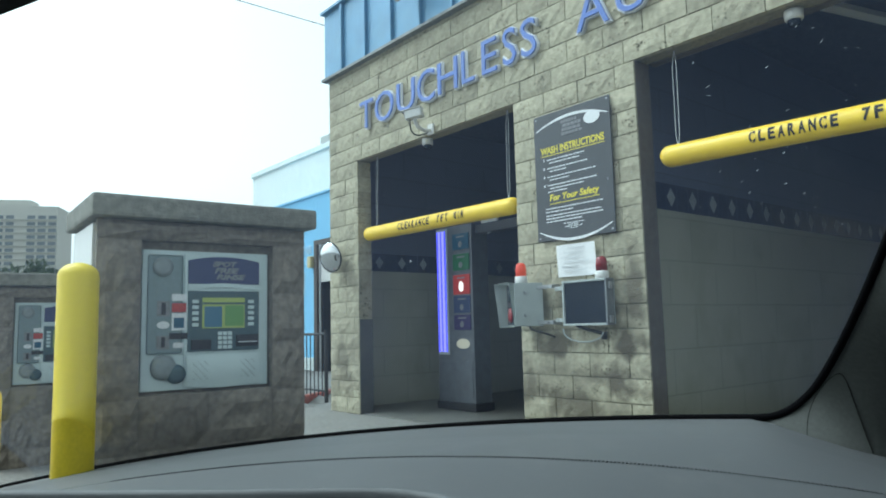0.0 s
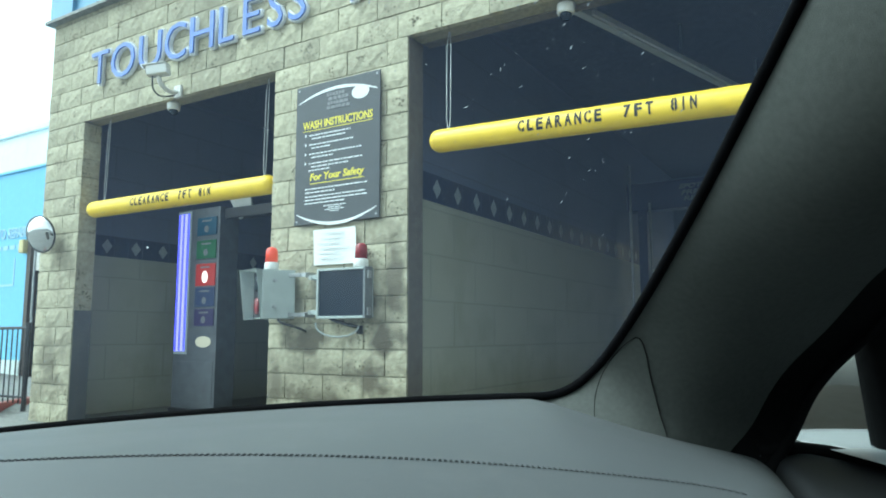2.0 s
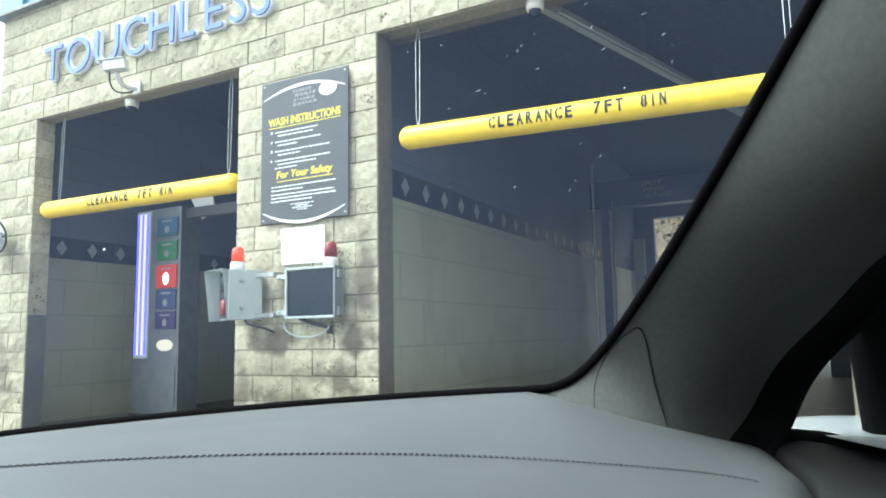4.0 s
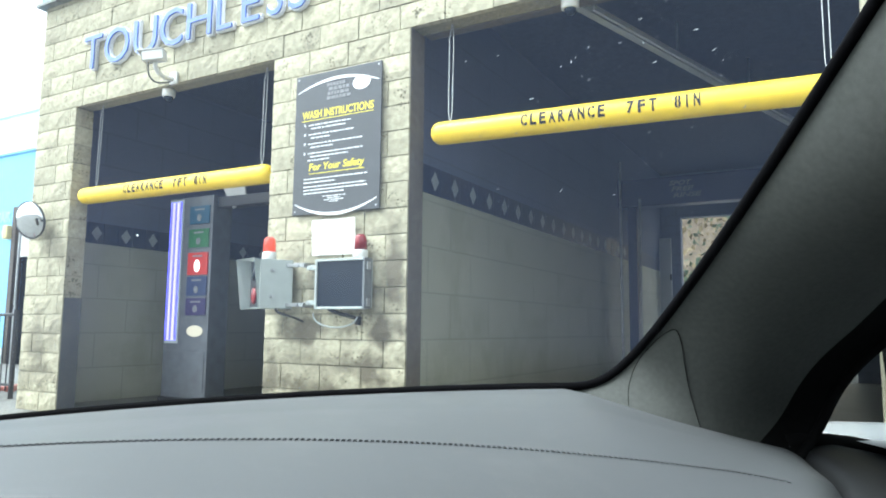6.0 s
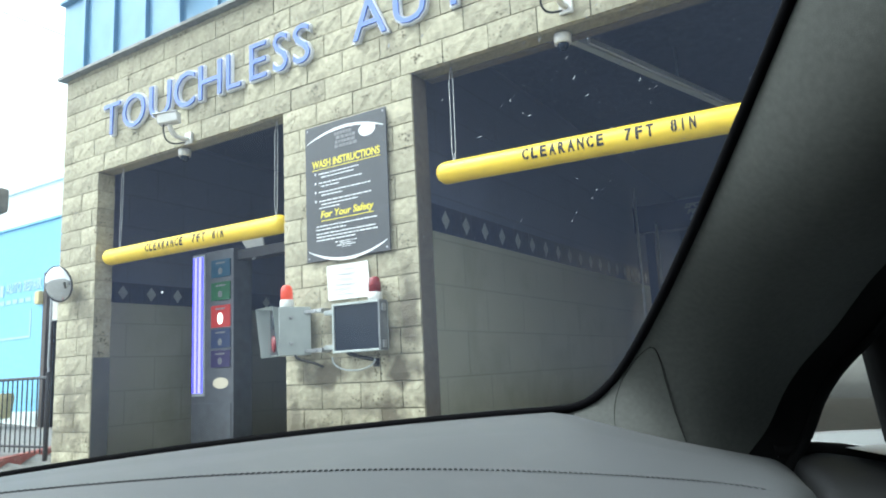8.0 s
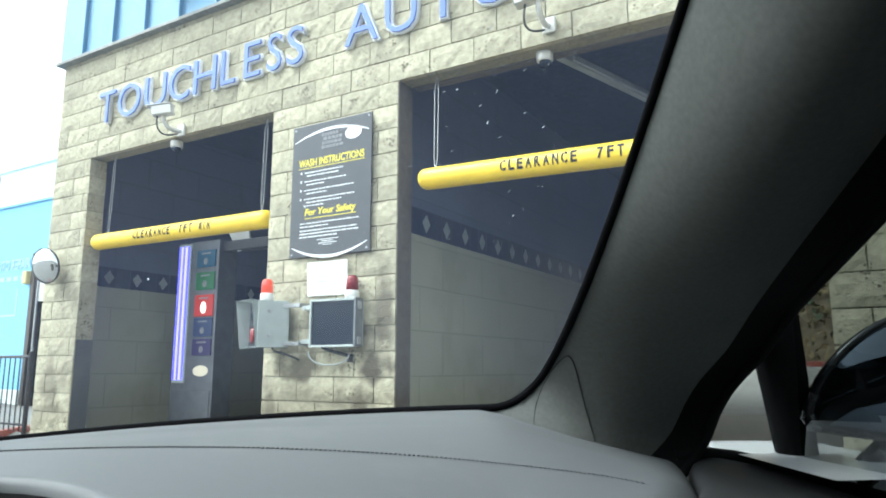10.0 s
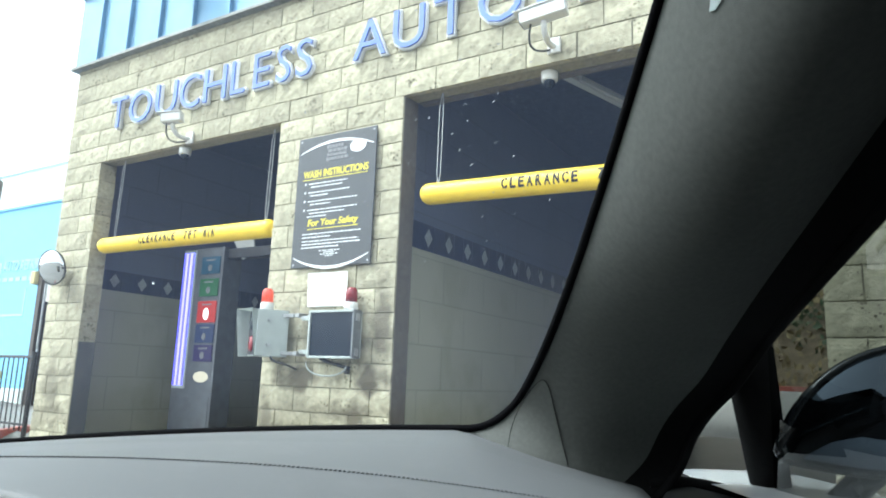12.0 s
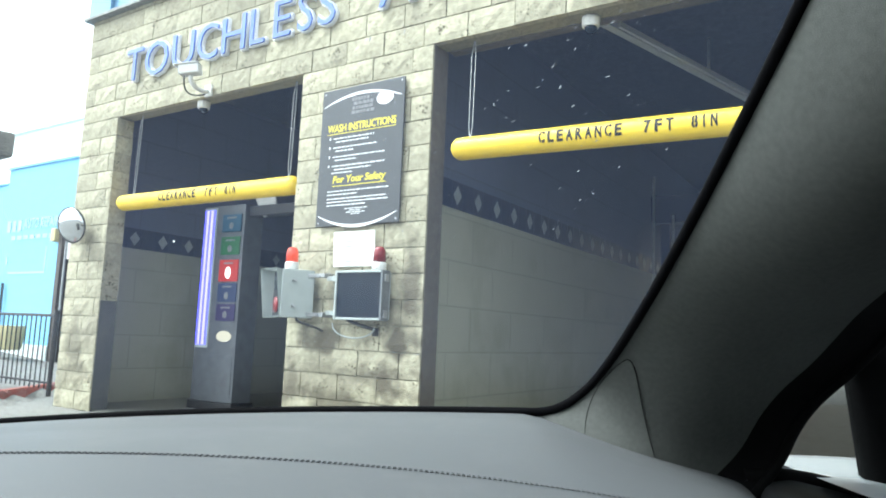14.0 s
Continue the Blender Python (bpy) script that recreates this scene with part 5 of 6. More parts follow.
for k in range(7):
    part("lettering_bar", block((-9.95 + 0.23 * k, YB - 0.010, 2.46), (-9.78 + 0.23 * k, YB - 0.002, 2.54)), FADED_WHITE, shop)
for x, z, h in ((-10.05, 1.98, 0.16), (-10.92, 1.86, 0.34), (-11.45, 1.92, 0.18), (-11.1, 1.95, 0.14), (-11.48, 1.45, 0.14)):
    part("lettering_bar", block((x, YB - 0.012 if x > -10.3 else YB + 0.028, z), (x + 0.05, YB - 0.002 if x > -10.3 else YB + 0.038, z + h)), FADED_WHITE, shop)
part("sign_outline", block((-9.95, YB - 0.008, 1.80), (-8.60, YB - 0.002, 1.84)), FADED_WHITE, shop)
part("sign_outline", block((-8.64, YB - 0.008, 1.842), (-8.60, YB - 0.002, 2.30)), FADED_WHITE, shop)
part("drain_pipe", rod((-9.93, YB - 0.05, 0.1), (-9.98, YB - 0.05, 1.63), 0.022), FENCE, shop, "dark drain pipe")
part("plinth", block((-10.3, YB - 0.06, 0.1), (-8.16, YB - 0.002, 0.50)), MINT_WALL, shop)
carport = thing("carport", (-14, 3, 0), "open dark steel carport behind the low blue wall", "carport")
for x in (-13.9, -15.6):
    part("post", block((x - 0.05, 2.97, 0.0), (x + 0.05, 3.07, 3.76), 0.01), BROWN_FRAME, carport)
part("beam", block((-16.5, 2.96, 3.762), (-12.9, 3.08, 3.86), 0.01), BROWN_FRAME, carport)


def planter(x, y, s, label):
    e = thing("planter", (x, y, 0.42), label, "planter", "planters")
    part("bowl", lathe([(0.16 * s, 0.0), (0.2 * s, 0.02), (0.23 * s, 0.30 * s), (0.21 * s, 0.36 * s), (0.17 * s, 0.36 * s), (0.16 * s, 0.28 * s), (0, 0.28 * s)], Matrix.Translation((x, y, 0.42)), 12), PLANTER, e)


planter(-9.45, 1.75, 0.9, "sand-coloured stone planter before the blue wall")
planter(-8.42, 1.75, 1.15, "sand-coloured stone planter before the blue wall")

back_shop = thing("pale_building", (-20, 12, 0), "pale mint building behind the blue repair shop", "building")
part("wall", block((-28.1, 10.0, 0), (-14.2, 20, 8.75)), MINT_WALL, back_shop)
part("parapet", block((-28.2, 9.9, 8.752), (-14.1, 10.3, 9.0), 0.03), MINT_WALL, back_shop)
part("roof_unit", block((-22.4, 10.6, 9.002), (-21.6, 11.4, 9.7), 0.04), BOX_GREY, back_shop)


# ---- far high-rise and trees ----
def high_rise(x, y, w, d, h, turn, label):
    e = thing("high_rise", (x, y, 0), label, "building")
    m = Matrix.Translation((x, y, 0)) @ Matrix.Rotation(radians(turn), 4, "Z")
    part("wall", block((-w / 2, -d / 2, 0), (w / 2, d / 2, h), m=m), HIGH_RISE, e)
    part("roof_house", block((-w / 4, -d / 4, h), (w / 6, d / 4, h + 4), m=m), HIGH_RISE, e)
    floors = int(h / 3.2)
    for f in range(2, floors):
        for k in range(9):
            if k == 5:
                continue
            x0 = -w / 2 + w * (k + 0.12) / 9
            part("window", block((x0, -d / 2 - 0.05, f * 3.2), (x0 + w / 9 * 0.76, -d / 2 - 0.01, f * 3.2 + 1.7), m=m), FAR_GLASS, e)
        part("balcony", block((-w / 2, -d / 2 - 1.0, f * 3.2 - 0.5), (w / 2, -d / 2 - 0.06, f * 3.2 - 0.3), m=m), HIGH_RISE, e)


high_rise(-391.3, 51.8, 42, 22, 63.8, 62, "pale concrete high-rise with rows of windows far off")


def leaf_mass(bm, centre, size, count, rnd, leaf):
    for _ in range(count):
        while True:
            p = Vector((rnd.uniform(-1, 1), rnd.uniform(-1, 1), rnd.uniform(-1, 1)))
            if p.length < 1:
                break
        p = Vector((p.x * size[0], p.y * size[1], p.z * size[2])) + Vector(centre)
        q = Euler((rnd.uniform(0, 6.3), rnd.uniform(0, 6.3), rnd.uniform(0, 6.3))).to_matrix()
        s = leaf * rnd.uniform(0.6, 1.4)
        bm.faces.new([bm.verts.new(p + q @ Vector(c)) for c in ((-s, 0, 0), (0, -s * 0.55, 0.1 * s), (s, 0, 0), (0, s * 0.55, 0.1 * s))])


def tree(x, y, h, seed, label):
    rnd = random.Random(seed)
    e = thing("tree", (x, y, 0), label, "tree", "trees far off")
    tr = rod((x, y, 0), (x, y, h * 0.55), 0.05 * h * 0.5, 0.02 * h * 0.5, 10)
    for k in range(6):
        a = k * 1.05 + rnd.random()
        rod((x, y, h * (0.3 + 0.04 * k)), (x + math.cos(a) * h * 0.25, y + math.sin(a) * h * 0.25, h * (0.55 + 0.05 * k)), 0.012 * h, 0.004 * h, 6, tr)
    part("trunk", tr, BARK, e)
    bm = bmesh.new()
    for k in range(14):
        a = rnd.uniform(0, 6.3)
        rr = rnd.uniform(0.05, 0.3) * h
        leaf_mass(bm, (x + rr * math.cos(a), y + rr * math.sin(a), h * rnd.uniform(0.42, 0.92)), (h * 0.14, h * 0.14, h * 0.09), 130, rnd, h * 0.022)
    part("crown", bm, LEAF, e)


for k in range(7):
    tree(-74 - 3.0 * (k % 3), 2 + 5.2 * k - 14, 7.2 + (k * 37 % 5) * 0.6, 20 + k, "dark green broad tree beyond the lots")

weeds = thing("weed_tuft", (-5.45, -0.12, 0.12), "small green weeds growing at the kerb by the fence", "weeds")
rnd = random.Random(12)
bm = bmesh.new()
for k in range(5):
    leaf_mass(bm, (-5.45 + rnd.uniform(-0.14, 0.14), -0.12 + rnd.uniform(-0.05, 0.05), 0.20 + rnd.uniform(-0.03, 0.04)), (0.09, 0.06, 0.08), 45, rnd, 0.022)
part("leaves", bm, LEAF, weeds)
for k in range(6):
    x = -5.58 + 0.05 * k
    part("stem", rod((x, -0.12, 0.08), (x + rnd.uniform(-0.03, 0.03), -0.12, 0.24), 0.004, 0.002, 5), LEAF, weeds)

wire = thing("overhead_wire", (-20, -10, 0), "thin overhead wire across the pale sky", "wire")
part("wire", pipe([(-20, -45 + 115 * k / 24, 13.8 + 1.2 * (k / 12 - 1) ** 2) for k in range(25)], 0.016, 5), CABLE, wire)
for y in (-45, 70):
    part("pole", rod((-20, y, 0), (-20, y, 15.2), 0.15), BARK, wire)

# ---- bank behind the exit ----
tagged(put("bank", loft([[(x, 17.2 + 1.6 * j, 0.9 + 1.5 * j + 0.25 * noise.noise((x * 0.6, j, 0))) for x in [-8 + 0.8 * i for i in range(36)]] for j in range(5)]), SOIL), "bare brown bank behind the exit road", "bank", kind="structure")
rnd = random.Random(77)
for name, mat, n, label in (("ivy", LEAF_DRY, 5200, "dry brown ivy over the bank"), ("green_ivy", LEAF, 3200, "green ivy over the bank")):
    bm = bmesh.new()
    for _ in range(n):
        x = rnd.uniform(-8, 19)
        t = rnd.uniform(0, 4)
        if name == "green_ivy" and noise.noise((x * 0.5, t * 0.7, 3)) < -0.05:
            continue
        p = Vector((x, 17.1 + 1.6 * t, 0.98 + 1.5 * t + rnd.uniform(0, 0.25)))
        q = Euler((rnd.uniform(0, 6.3), rnd.uniform(0, 6.3), rnd.uniform(0, 6.3))).to_matrix()
        s = rnd.uniform(0.06, 0.16)
        bm.faces.new([bm.verts.new(p + q @ Vector(c)) for c in ((-s, 0, 0), (0, -s * 0.6, 0.1 * s), (s, 0, 0), (0, s * 0.6, 0.1 * s))])
    tagged(put(name, bm, mat), label, "ivy", kind="stuff")
road_kerb = thing("back_kerb", (5, 16.9, 0.9), "red painted kerb at the foot of the bank", "kerb", kind="structure")
for k in range(14):
    part("kerb_stone", block((-6 + 1.6 * k, 16.8, 0.9), (-4.406 + 1.6 * k, 17.1, 1.08), 0.02), RED_KERB, road_kerb)

# ---- the car that the view is taken from ----
CAR = Matrix.Translation((3.665, -2.783, 0.772)) @ Matrix.Rotation(radians(33), 4, "Z")  # x to its right, y ahead, from the lower corner of the windscreen
car = thing("car", (3.665, -2.783, 0.0), "car cabin with grey leather dashboard and suede pillar trim", "car")


def in_car(bm):
    for v in bm.verts:
        v.co = CAR @ v.co
    return bm


def along(path, t):
    path = [Vector(p) for p in path]
    steps = [0.0]
    for a, b in zip(path, path[1:]):
        steps.append(steps[-1] + (b - a).length)
    d = t * steps[-1]
    for k in range(len(path) - 1):
        if d <= steps[k + 1] or k == len(path) - 2:
            return path[k].lerp(path[k + 1], (d - steps[k]) / (steps[k + 1] - steps[k]))


def smoothed(path, n, rounds=3):
    pts = [along(path, k / n) for k in range(n + 1)]
    for _ in range(rounds):
        pts = [pts[0]] + [(a + b * 2 + c) / 4 for a, b, c in zip(pts, pts[1:], pts[2:])] + [pts[-1]]
    return pts


def cowl(r):
    """Foot of the windscreen: how far ahead and how high at r across."""
    if r > 0:
        return -0.15 * r, -0.33 * r + 0.13 * r * r
    return -0.185 * r - 0.036 * r * r, 0.035 * r - 0.027 * r * r


def seam_line(r):
    """Where the stitched seam runs over the dashboard."""
    return -0.4074 + 0.072 * r - 0.048 * r * r - 4.0 * max(r - 0.2, 0.0) ** 2, -0.047 - 0.07 * (r + 0.8) ** 2


def gap_at(y):
    """How far out the dashboard meets the door, y ahead."""
    return 0.54 + 0.30 * y if y > -0.38 else 0.426 + 0.65 * (y + 0.38)


def rear_edge(r):
    """Rear edge of the dashboard top."""
    return -0.69 + 0.36 * r if r > -0.5 else -0.87 + 0.60 * (r + 0.5)


def dash_height(r, y):
    a, z = cowl(r)
    ys, zs = seam_line(r)
    t = (a - y) / (a - ys)
    if t < 1:
        t = max(t, 0.0)
        h = z + (zs - z) * (0.35 * t + 0.65 * t * t) + 0.006 * math.sin(math.pi * min(t * 2.2, 1.0))
    else:
        d = ys - y
        slope = (zs - z) * 1.65 / (a - ys)
        h = zs + min(slope, 0.0) * d * 0.6 - 0.03 * d - 0.10 * d * d
    past = max(r - gap_at(y) + 0.05, 0.0)
    over = max(rear_edge(r) + 0.05 - y, 0.0)
    return h - 14.0 * past * past - 9.0 * over * over


rows = []
for i in range(53):
    t = i / 52
    row = []
    for k in range(85):
        r = -3.40 + 4.00 * k / 84
        a = cowl(r)[0] - 0.002
        y = a - t * (a - rear_edge(r) + 0.04)
        row.append((min(r, gap_at(y) + 0.012), y, dash_height(min(r, gap_at(y) + 0.012), y)))
    rows.append(row)
part("dashboard", in_car(loft(rows)), LEATHER, car, "grey leather dashboard top", smooth=True)

# dark trim and a thin chrome strip behind the rear edge of the dashboard
lip = [Vector((r, rear_edge(r) - 0.035, dash_height(r, rear_edge(r) - 0.035))) for r in [-1.2 + 1.46 * k / 40 for k in range(41)]]
part("dash_trim", in_car(loft([[p + Vector((0, 0.004, 0.002)), p + Vector((0.002, -0.02, -0.012)), p + Vector((0.004, -0.05, -0.10)), p + Vector((0.004, -0.06, -0.3))] for p in lip])), SEAL, car, "black dashboard trim", smooth=True)
part("chrome_strip", in_car(pipe([p + Vector((0.004, -0.034, -0.022)) for p in lip], 0.006, 8)), CHROME, car, "thin chrome trim strip", smooth=True)


def seam_at(r):
    y, _ = seam_line(r)
    return Vector((r, y, dash_height(r, y)))


part("seam_groove", in_car(pipe([seam_at(-2.0 + 2.31 * k / 60) + Vector((0, 0, -0.0008)) for k in range(61)], 0.0011, 6)), THREAD, car)
bm = bmesh.new()
for s in (-0.0055, 0.0055):
    for k in range(210):
        r = -1.75 + 2.05 * k / 210
        p, q = seam_at(r), seam_at(r + 0.0062)
        off = Vector((0, s, 0.0006))
        pipe([p + off, (p + q) / 2 + off + Vector((0, 0, 0.0006)), q + off], 0.0013, 4, bm)
st = part("stitching", in_car(bm), THREAD, car)
tagged(st, kind="stuff")

# hood over the instruments, with a chrome ring under its edge
hood = smoothed([(-2.0, -0.93, -0.09), (-1.3, -0.89, -0.065), (-0.88, -0.865, -0.045), (-0.74, -0.868, -0.045), (-0.62, -0.955, -0.05), (-0.50, -1.09, -0.068), (-0.43, -1.25, -0.11), (-0.40, -1.4, -0.18)], 40)
LIP = ((0.03, 0.05, -0.05), (0.0, 0.0, 0.0), (-0.003, -0.008, -0.005), (-0.005, -0.013, -0.012), (-0.006, -0.015, -0.022))
part("instrument_hood", in_car(loft([[p + Vector(o) for p in hood] for o in LIP])), LEATHER, car, "grey leather hood over the instruments", smooth=True)
# near-black sheet that stands in for the shadow under the hood's lip
part("hood_black_shade", in_car(loft([[p + Vector(o) for p in hood] for o in ((-0.005, -0.014, -0.021), (-0.018, -0.030, -0.048), (-0.06, -0.07, -0.3))])), SEAL, car, smooth=True)
part("instrument_ring", in_car(pipe([p + Vector((-0.020, -0.036, -0.045)) for p in hood], 0.007, 8)), DARK_BOX, car, "dull metal ring round the instruments", smooth=True)

# border of the windscreen: along its foot, round the corner and up the pillar
foot = [Vector((r, *cowl(r))) for r in [-3.4 + 3.4 * k / 70 for k in range(71)]]


def glass_edge(s):
    """Edge of the windscreen up the pillar."""
    return Vector((0.1428 + 0.3346 * s - 0.3346 * s * s, -0.0076 - 0.94 * s - 2.435 * s * s, 0.0662 + 0.68 * s + 1.355 * s * s))


corner = bezier([foot[-1], Vector((0.070, 0.006, -0.004)), Vector((0.115, 0.012, 0.034)), glass_edge(0.02)], 14)
up = [glass_edge(0.02 + 0.64 * k / 40) for k in range(1, 41)]
bend = corner + up
for _ in range(3):
    bend = [bend[0]] + [(a + b * 2 + c) / 4 for a, b, c in zip(bend, bend[1:], bend[2:])] + [bend[-1]]
edge_path = foot + bend[1:]
part("windscreen_border", in_car(pipe([p + Vector((-0.001, -0.006, 0.004)) for p in edge_path], 0.0105, 8)), FRIT, car, "black border of the windscreen", smooth=True)

# windscreen
glass_rows = []
for j in range(19):
    t = j / 18
    q = bend[min(int(t * (len(bend) - 1)), len(bend) - 2)].lerp(bend[min(int(t * (len(bend) - 1)), len(bend) - 2) + 1], t * (len(bend) - 1) % 1)
    row = []
    for k in range(31):
        u = k / 30
        r = -3.0 + 3.0 * u
        lo = Vector((r, cowl(r)[0] + 0.004, cowl(r)[1] + 0.001))
        left = Vector((0.12 * t, -1.75 * t ** 1.2, 1.15 * t))
        row.append(lo + left.lerp(q, u) + Vector((0, 0.10, 0.04)) * (math.sin(math.pi * u) * math.sin(math.pi * t)))
    glass_rows.append(row)
pane = part("windscreen", in_car(loft(glass_rows)), GLASS, car, "clear windscreen with dried water spots", smooth=True)
pane.visible_shadow = False


def on_glass(u, t):
    j, k = min(int(t * 18), 17), min(int(u * 30), 29)
    fj, fk = t * 18 - j, u * 30 - k
    a = glass_rows[j][k].lerp(glass_rows[j][k + 1], fk)
    b = glass_rows[j + 1][k].lerp(glass_rows[j + 1][k + 1], fk)
    return a.lerp(b, fj)


def spot(bm, u, t, s, L, ang):
    p = on_glass(u, t)
    ex = (on_glass(min(u + 0.01, 1), t) - on_glass(min(u + 0.01, 1) - 0.02, t)).normalized()
    ey = (on_glass(u, min(t + 0.01, 1)) - on_glass(u, min(t + 0.01, 1) - 0.02)).normalized()
    dx, dy = ex * math.cos(ang) + ey * math.sin(ang), ey * math.cos(ang) - ex * math.sin(ang)
    out = ex.cross(ey).normalized() * 0.0012
    bm.faces.new([bm.verts.new(p + out + dx * L * a + dy * s * b) for a, b in ((-1, 0), (-0.4, -1), (0.6, -0.8), (1, 0), (0.5, 0.9), (-0.5, 1))])


bm = bmesh.new()
rnd = random.Random(31)
for k in range(260):
    s = 0.0003 + 0.0006 * rnd.random() ** 2
    spot(bm, 1 - 0.7 * (1 - rnd.triangular(0.70, 0.99, 0.93)), rnd.triangular(0.40, 0.97, 0.72), s, s * rnd.uniform(1.0, 6.0), rnd.gauss(1.1, 0.4))
tagged(part("water_spot", in_car(bm), SPECK, car, "dried water spots on the glass"), kind="stuff")
bm = bmesh.new()
for du, dt, s, L, ang in ((0, 0, 0.0022, 0.006, 0.3), (0.002, 0.004, 0.0012, 0.005, 1.4), (-0.003, 0.003, 0.001, 0.004, 2.4)):
    spot(bm, 0.9895 + du, 0.062 + dt, s, L, ang)
part("dead_fly", in_car(bm), DARK_STEEL, car, "small dark insect mark on the glass")

# pillar trim between windscreen border and side windows
outer_path = [(0.47, -0.10, -0.20), (0.545, -0.075, -0.12), (0.588, -0.052, -0.084), (0.604, -0.097, 0.005), (0.633, -0.140, 0.072), (0.686, -0.200, 0.145), (0.690, -0.357, 0.246), (0.655, -0.52, 0.285), (0.624, -0.68, 0.325), (0.610, -0.88, 0.40), (0.595, -1.096, 0.483), (0.57, -1.5, 0.64), (0.53, -1.95, 0.82)]
inner_path = [(-0.01, -0.004, -0.055), tuple(bend[0])] + [tuple(bend[k]) for k in range(3, len(bend), 3)]
INNER_E, OUTER_E = smoothed(inner_path, 80, 1), smoothed(outer_path, 80, 2)


def pillar_point(t, v, lift=0.0):
    k = min(int(t * 80), 79)
    f = t * 80 - k
    a, b = INNER_E[k].lerp(INNER_E[k + 1], f), OUTER_E[k].lerp(OUTER_E[k + 1], f)
    bulge = Vector((-0.20, -0.95, -0.25)).normalized()
    shape = math.sin(math.pi / 2 * v / 0.4) ** 0.9 if v < 0.4 else math.cos(math.pi / 2 * (v - 0.4) / 0.4) if v < 0.8 else -0.15 * math.sin(math.pi * min(v - 0.8, 0.2) / 0.2)
    return a.lerp(b, v) + bulge * ((0.070 + 0.13 * smooth_step(t, 0.2, 0.6)) * shape + lift)


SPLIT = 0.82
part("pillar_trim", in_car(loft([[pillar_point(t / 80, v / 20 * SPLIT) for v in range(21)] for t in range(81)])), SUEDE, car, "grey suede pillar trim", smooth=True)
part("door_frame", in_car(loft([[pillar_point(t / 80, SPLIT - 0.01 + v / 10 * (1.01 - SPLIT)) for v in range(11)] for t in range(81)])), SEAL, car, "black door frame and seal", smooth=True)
part("frame_seal", in_car(pipe(OUTER_E, 0.012, 8)), SEAL, car, smooth=True)
tag_at = [pillar_point(0.665, 0.115, 0.004), pillar_point(0.665, 0.185, 0.004), pillar_point(0.634, 0.160, 0.004), pillar_point(0.633, 0.145, 0.004)]
bm = bmesh.new()
bm.faces.new([bm.verts.new(p) for p in tag_at])
bmesh.ops.solidify(bm, geom=bm.faces[:], thickness=0.002)
part("pillar_tag", in_car(bm), PANEL_ALU, car, "small pale tag on the pillar trim")

# speaker cover let into the foot of the pillar
left_side = bezier([Vector((0.118, -0.094, -0.060)), Vector((0.122, -0.10, -0.005)), Vector((0.150, -0.112, 0.065)), Vector((0.180, -0.122, 0.140)), Vector((0.196, -0.122, 0.143))], 20)
right_side = bezier([Vector((0.284, -0.118, -0.125)), Vector((0.266, -0.124, -0.02)), Vector((0.240, -0.126, 0.055)), Vector((0.216, -0.124, 0.142)), Vector((0.198, -0.123, 0.143))], 20)
TRIM = [pillar_point(t / 160, v / 48) for t in range(90) for v in range(49)]


def on_trim(p, lift):
    near = sorted(TRIM, key=lambda q: (q.x - p.x) ** 2 + (q.z - p.z) ** 2)[:4]
    w = [1.0 / (1e-4 + math.hypot(q.x - p.x, q.z - p.z)) for q in near]
    return Vector((p.x, sum(q.y * a for q, a in zip(near, w)) / sum(w) - lift, p.z))


cover = [[on_trim(a.lerp(b, w / 6), 0.003) for w in range(7)] for a, b in zip(left_side, right_side)]
part("speaker_cover", in_car(loft(cover)), SUEDE, car, "grey speaker cover at the pillar foot", smooth=True)
part("cover_gap", in_car(pipe([on_trim(p, 0.0035) for p in left_side + right_side[::-1]], 0.0008, 5)), SEAL, car)

# side: quarter window, post, door top, mirror, white wing
post = []
for k in range(9):
    w = k / 8
    a, b = Vector((0.676, -0.186, 0.150)).lerp(Vector((0.768, -0.086, -0.120)), w), Vector((0.748, -0.272, 0.27)).lerp(Vector((0.872, -0.098, -0.17)), w)
    bow = Vector((0.35, 0.75, 0.35)) * 0.012 * math.sin(math.pi * w)
    post.append([a + Vector((0.02, 0.06, 0)), a + bow, a.lerp(b, 0.35) + Vector((-0.012, -0.03, 0)), a.lerp(b, 0.7) + Vector((-0.008, -0.03, 0)), b - bow, b + Vector((0.02, 0.06, 0))])
part("window_post", in_car(loft(post)), SEAL, car, "black window post", smooth=True)
SILL = [Vector((0.50, -0.06, -0.105)), Vector((0.60, -0.045, -0.098)), Vector((0.765, -0.085, -0.128)), Vector((0.87, -0.10, -0.165)), Vector((0.90, -0.35, -0.175)), Vector((0.90, -1.1, -0.19)), Vector((0.90, -2.3, -0.20))]
sill = smoothed(SILL, 48, 2)
part("sill_seal", in_car(pipe([p + Vector((0, 0, -0.011)) for p in sill], 0.017, 8)), SEAL, car, smooth=True)
door_rows = []
for k, p in enumerate(sill):
    t = k / 48
    y = -0.03 - 2.3 * max(t - 0.02, 0.0) ** 1.35
    g = gap_at(y) + 0.016 if y > -0.9 else 0.10
    near = Vector((g, y, dash_height(gap_at(max(y, -0.7)) - 0.06, max(y, -0.7)) - 0.012 - 0.06 * max(-0.3 - y, 0.0)))
    far = p + Vector((-0.004, -0.012, -0.022))
    door_rows.append([near + Vector((-0.012, 0, -0.16)), near + Vector((-0.006, 0, -0.02)), near + Vector((0.004, 0, -0.004))] + [near.lerp(far, w) + Vector((0, 0, 0.012 * math.sin(math.pi * w))) for w in (0.06, 0.15, 0.3, 0.5, 0.7, 0.85, 0.95, 1.0)])
part("door_top", in_car(loft(door_rows)), DOOR_GREY, car, "dark grey door top", smooth=True)
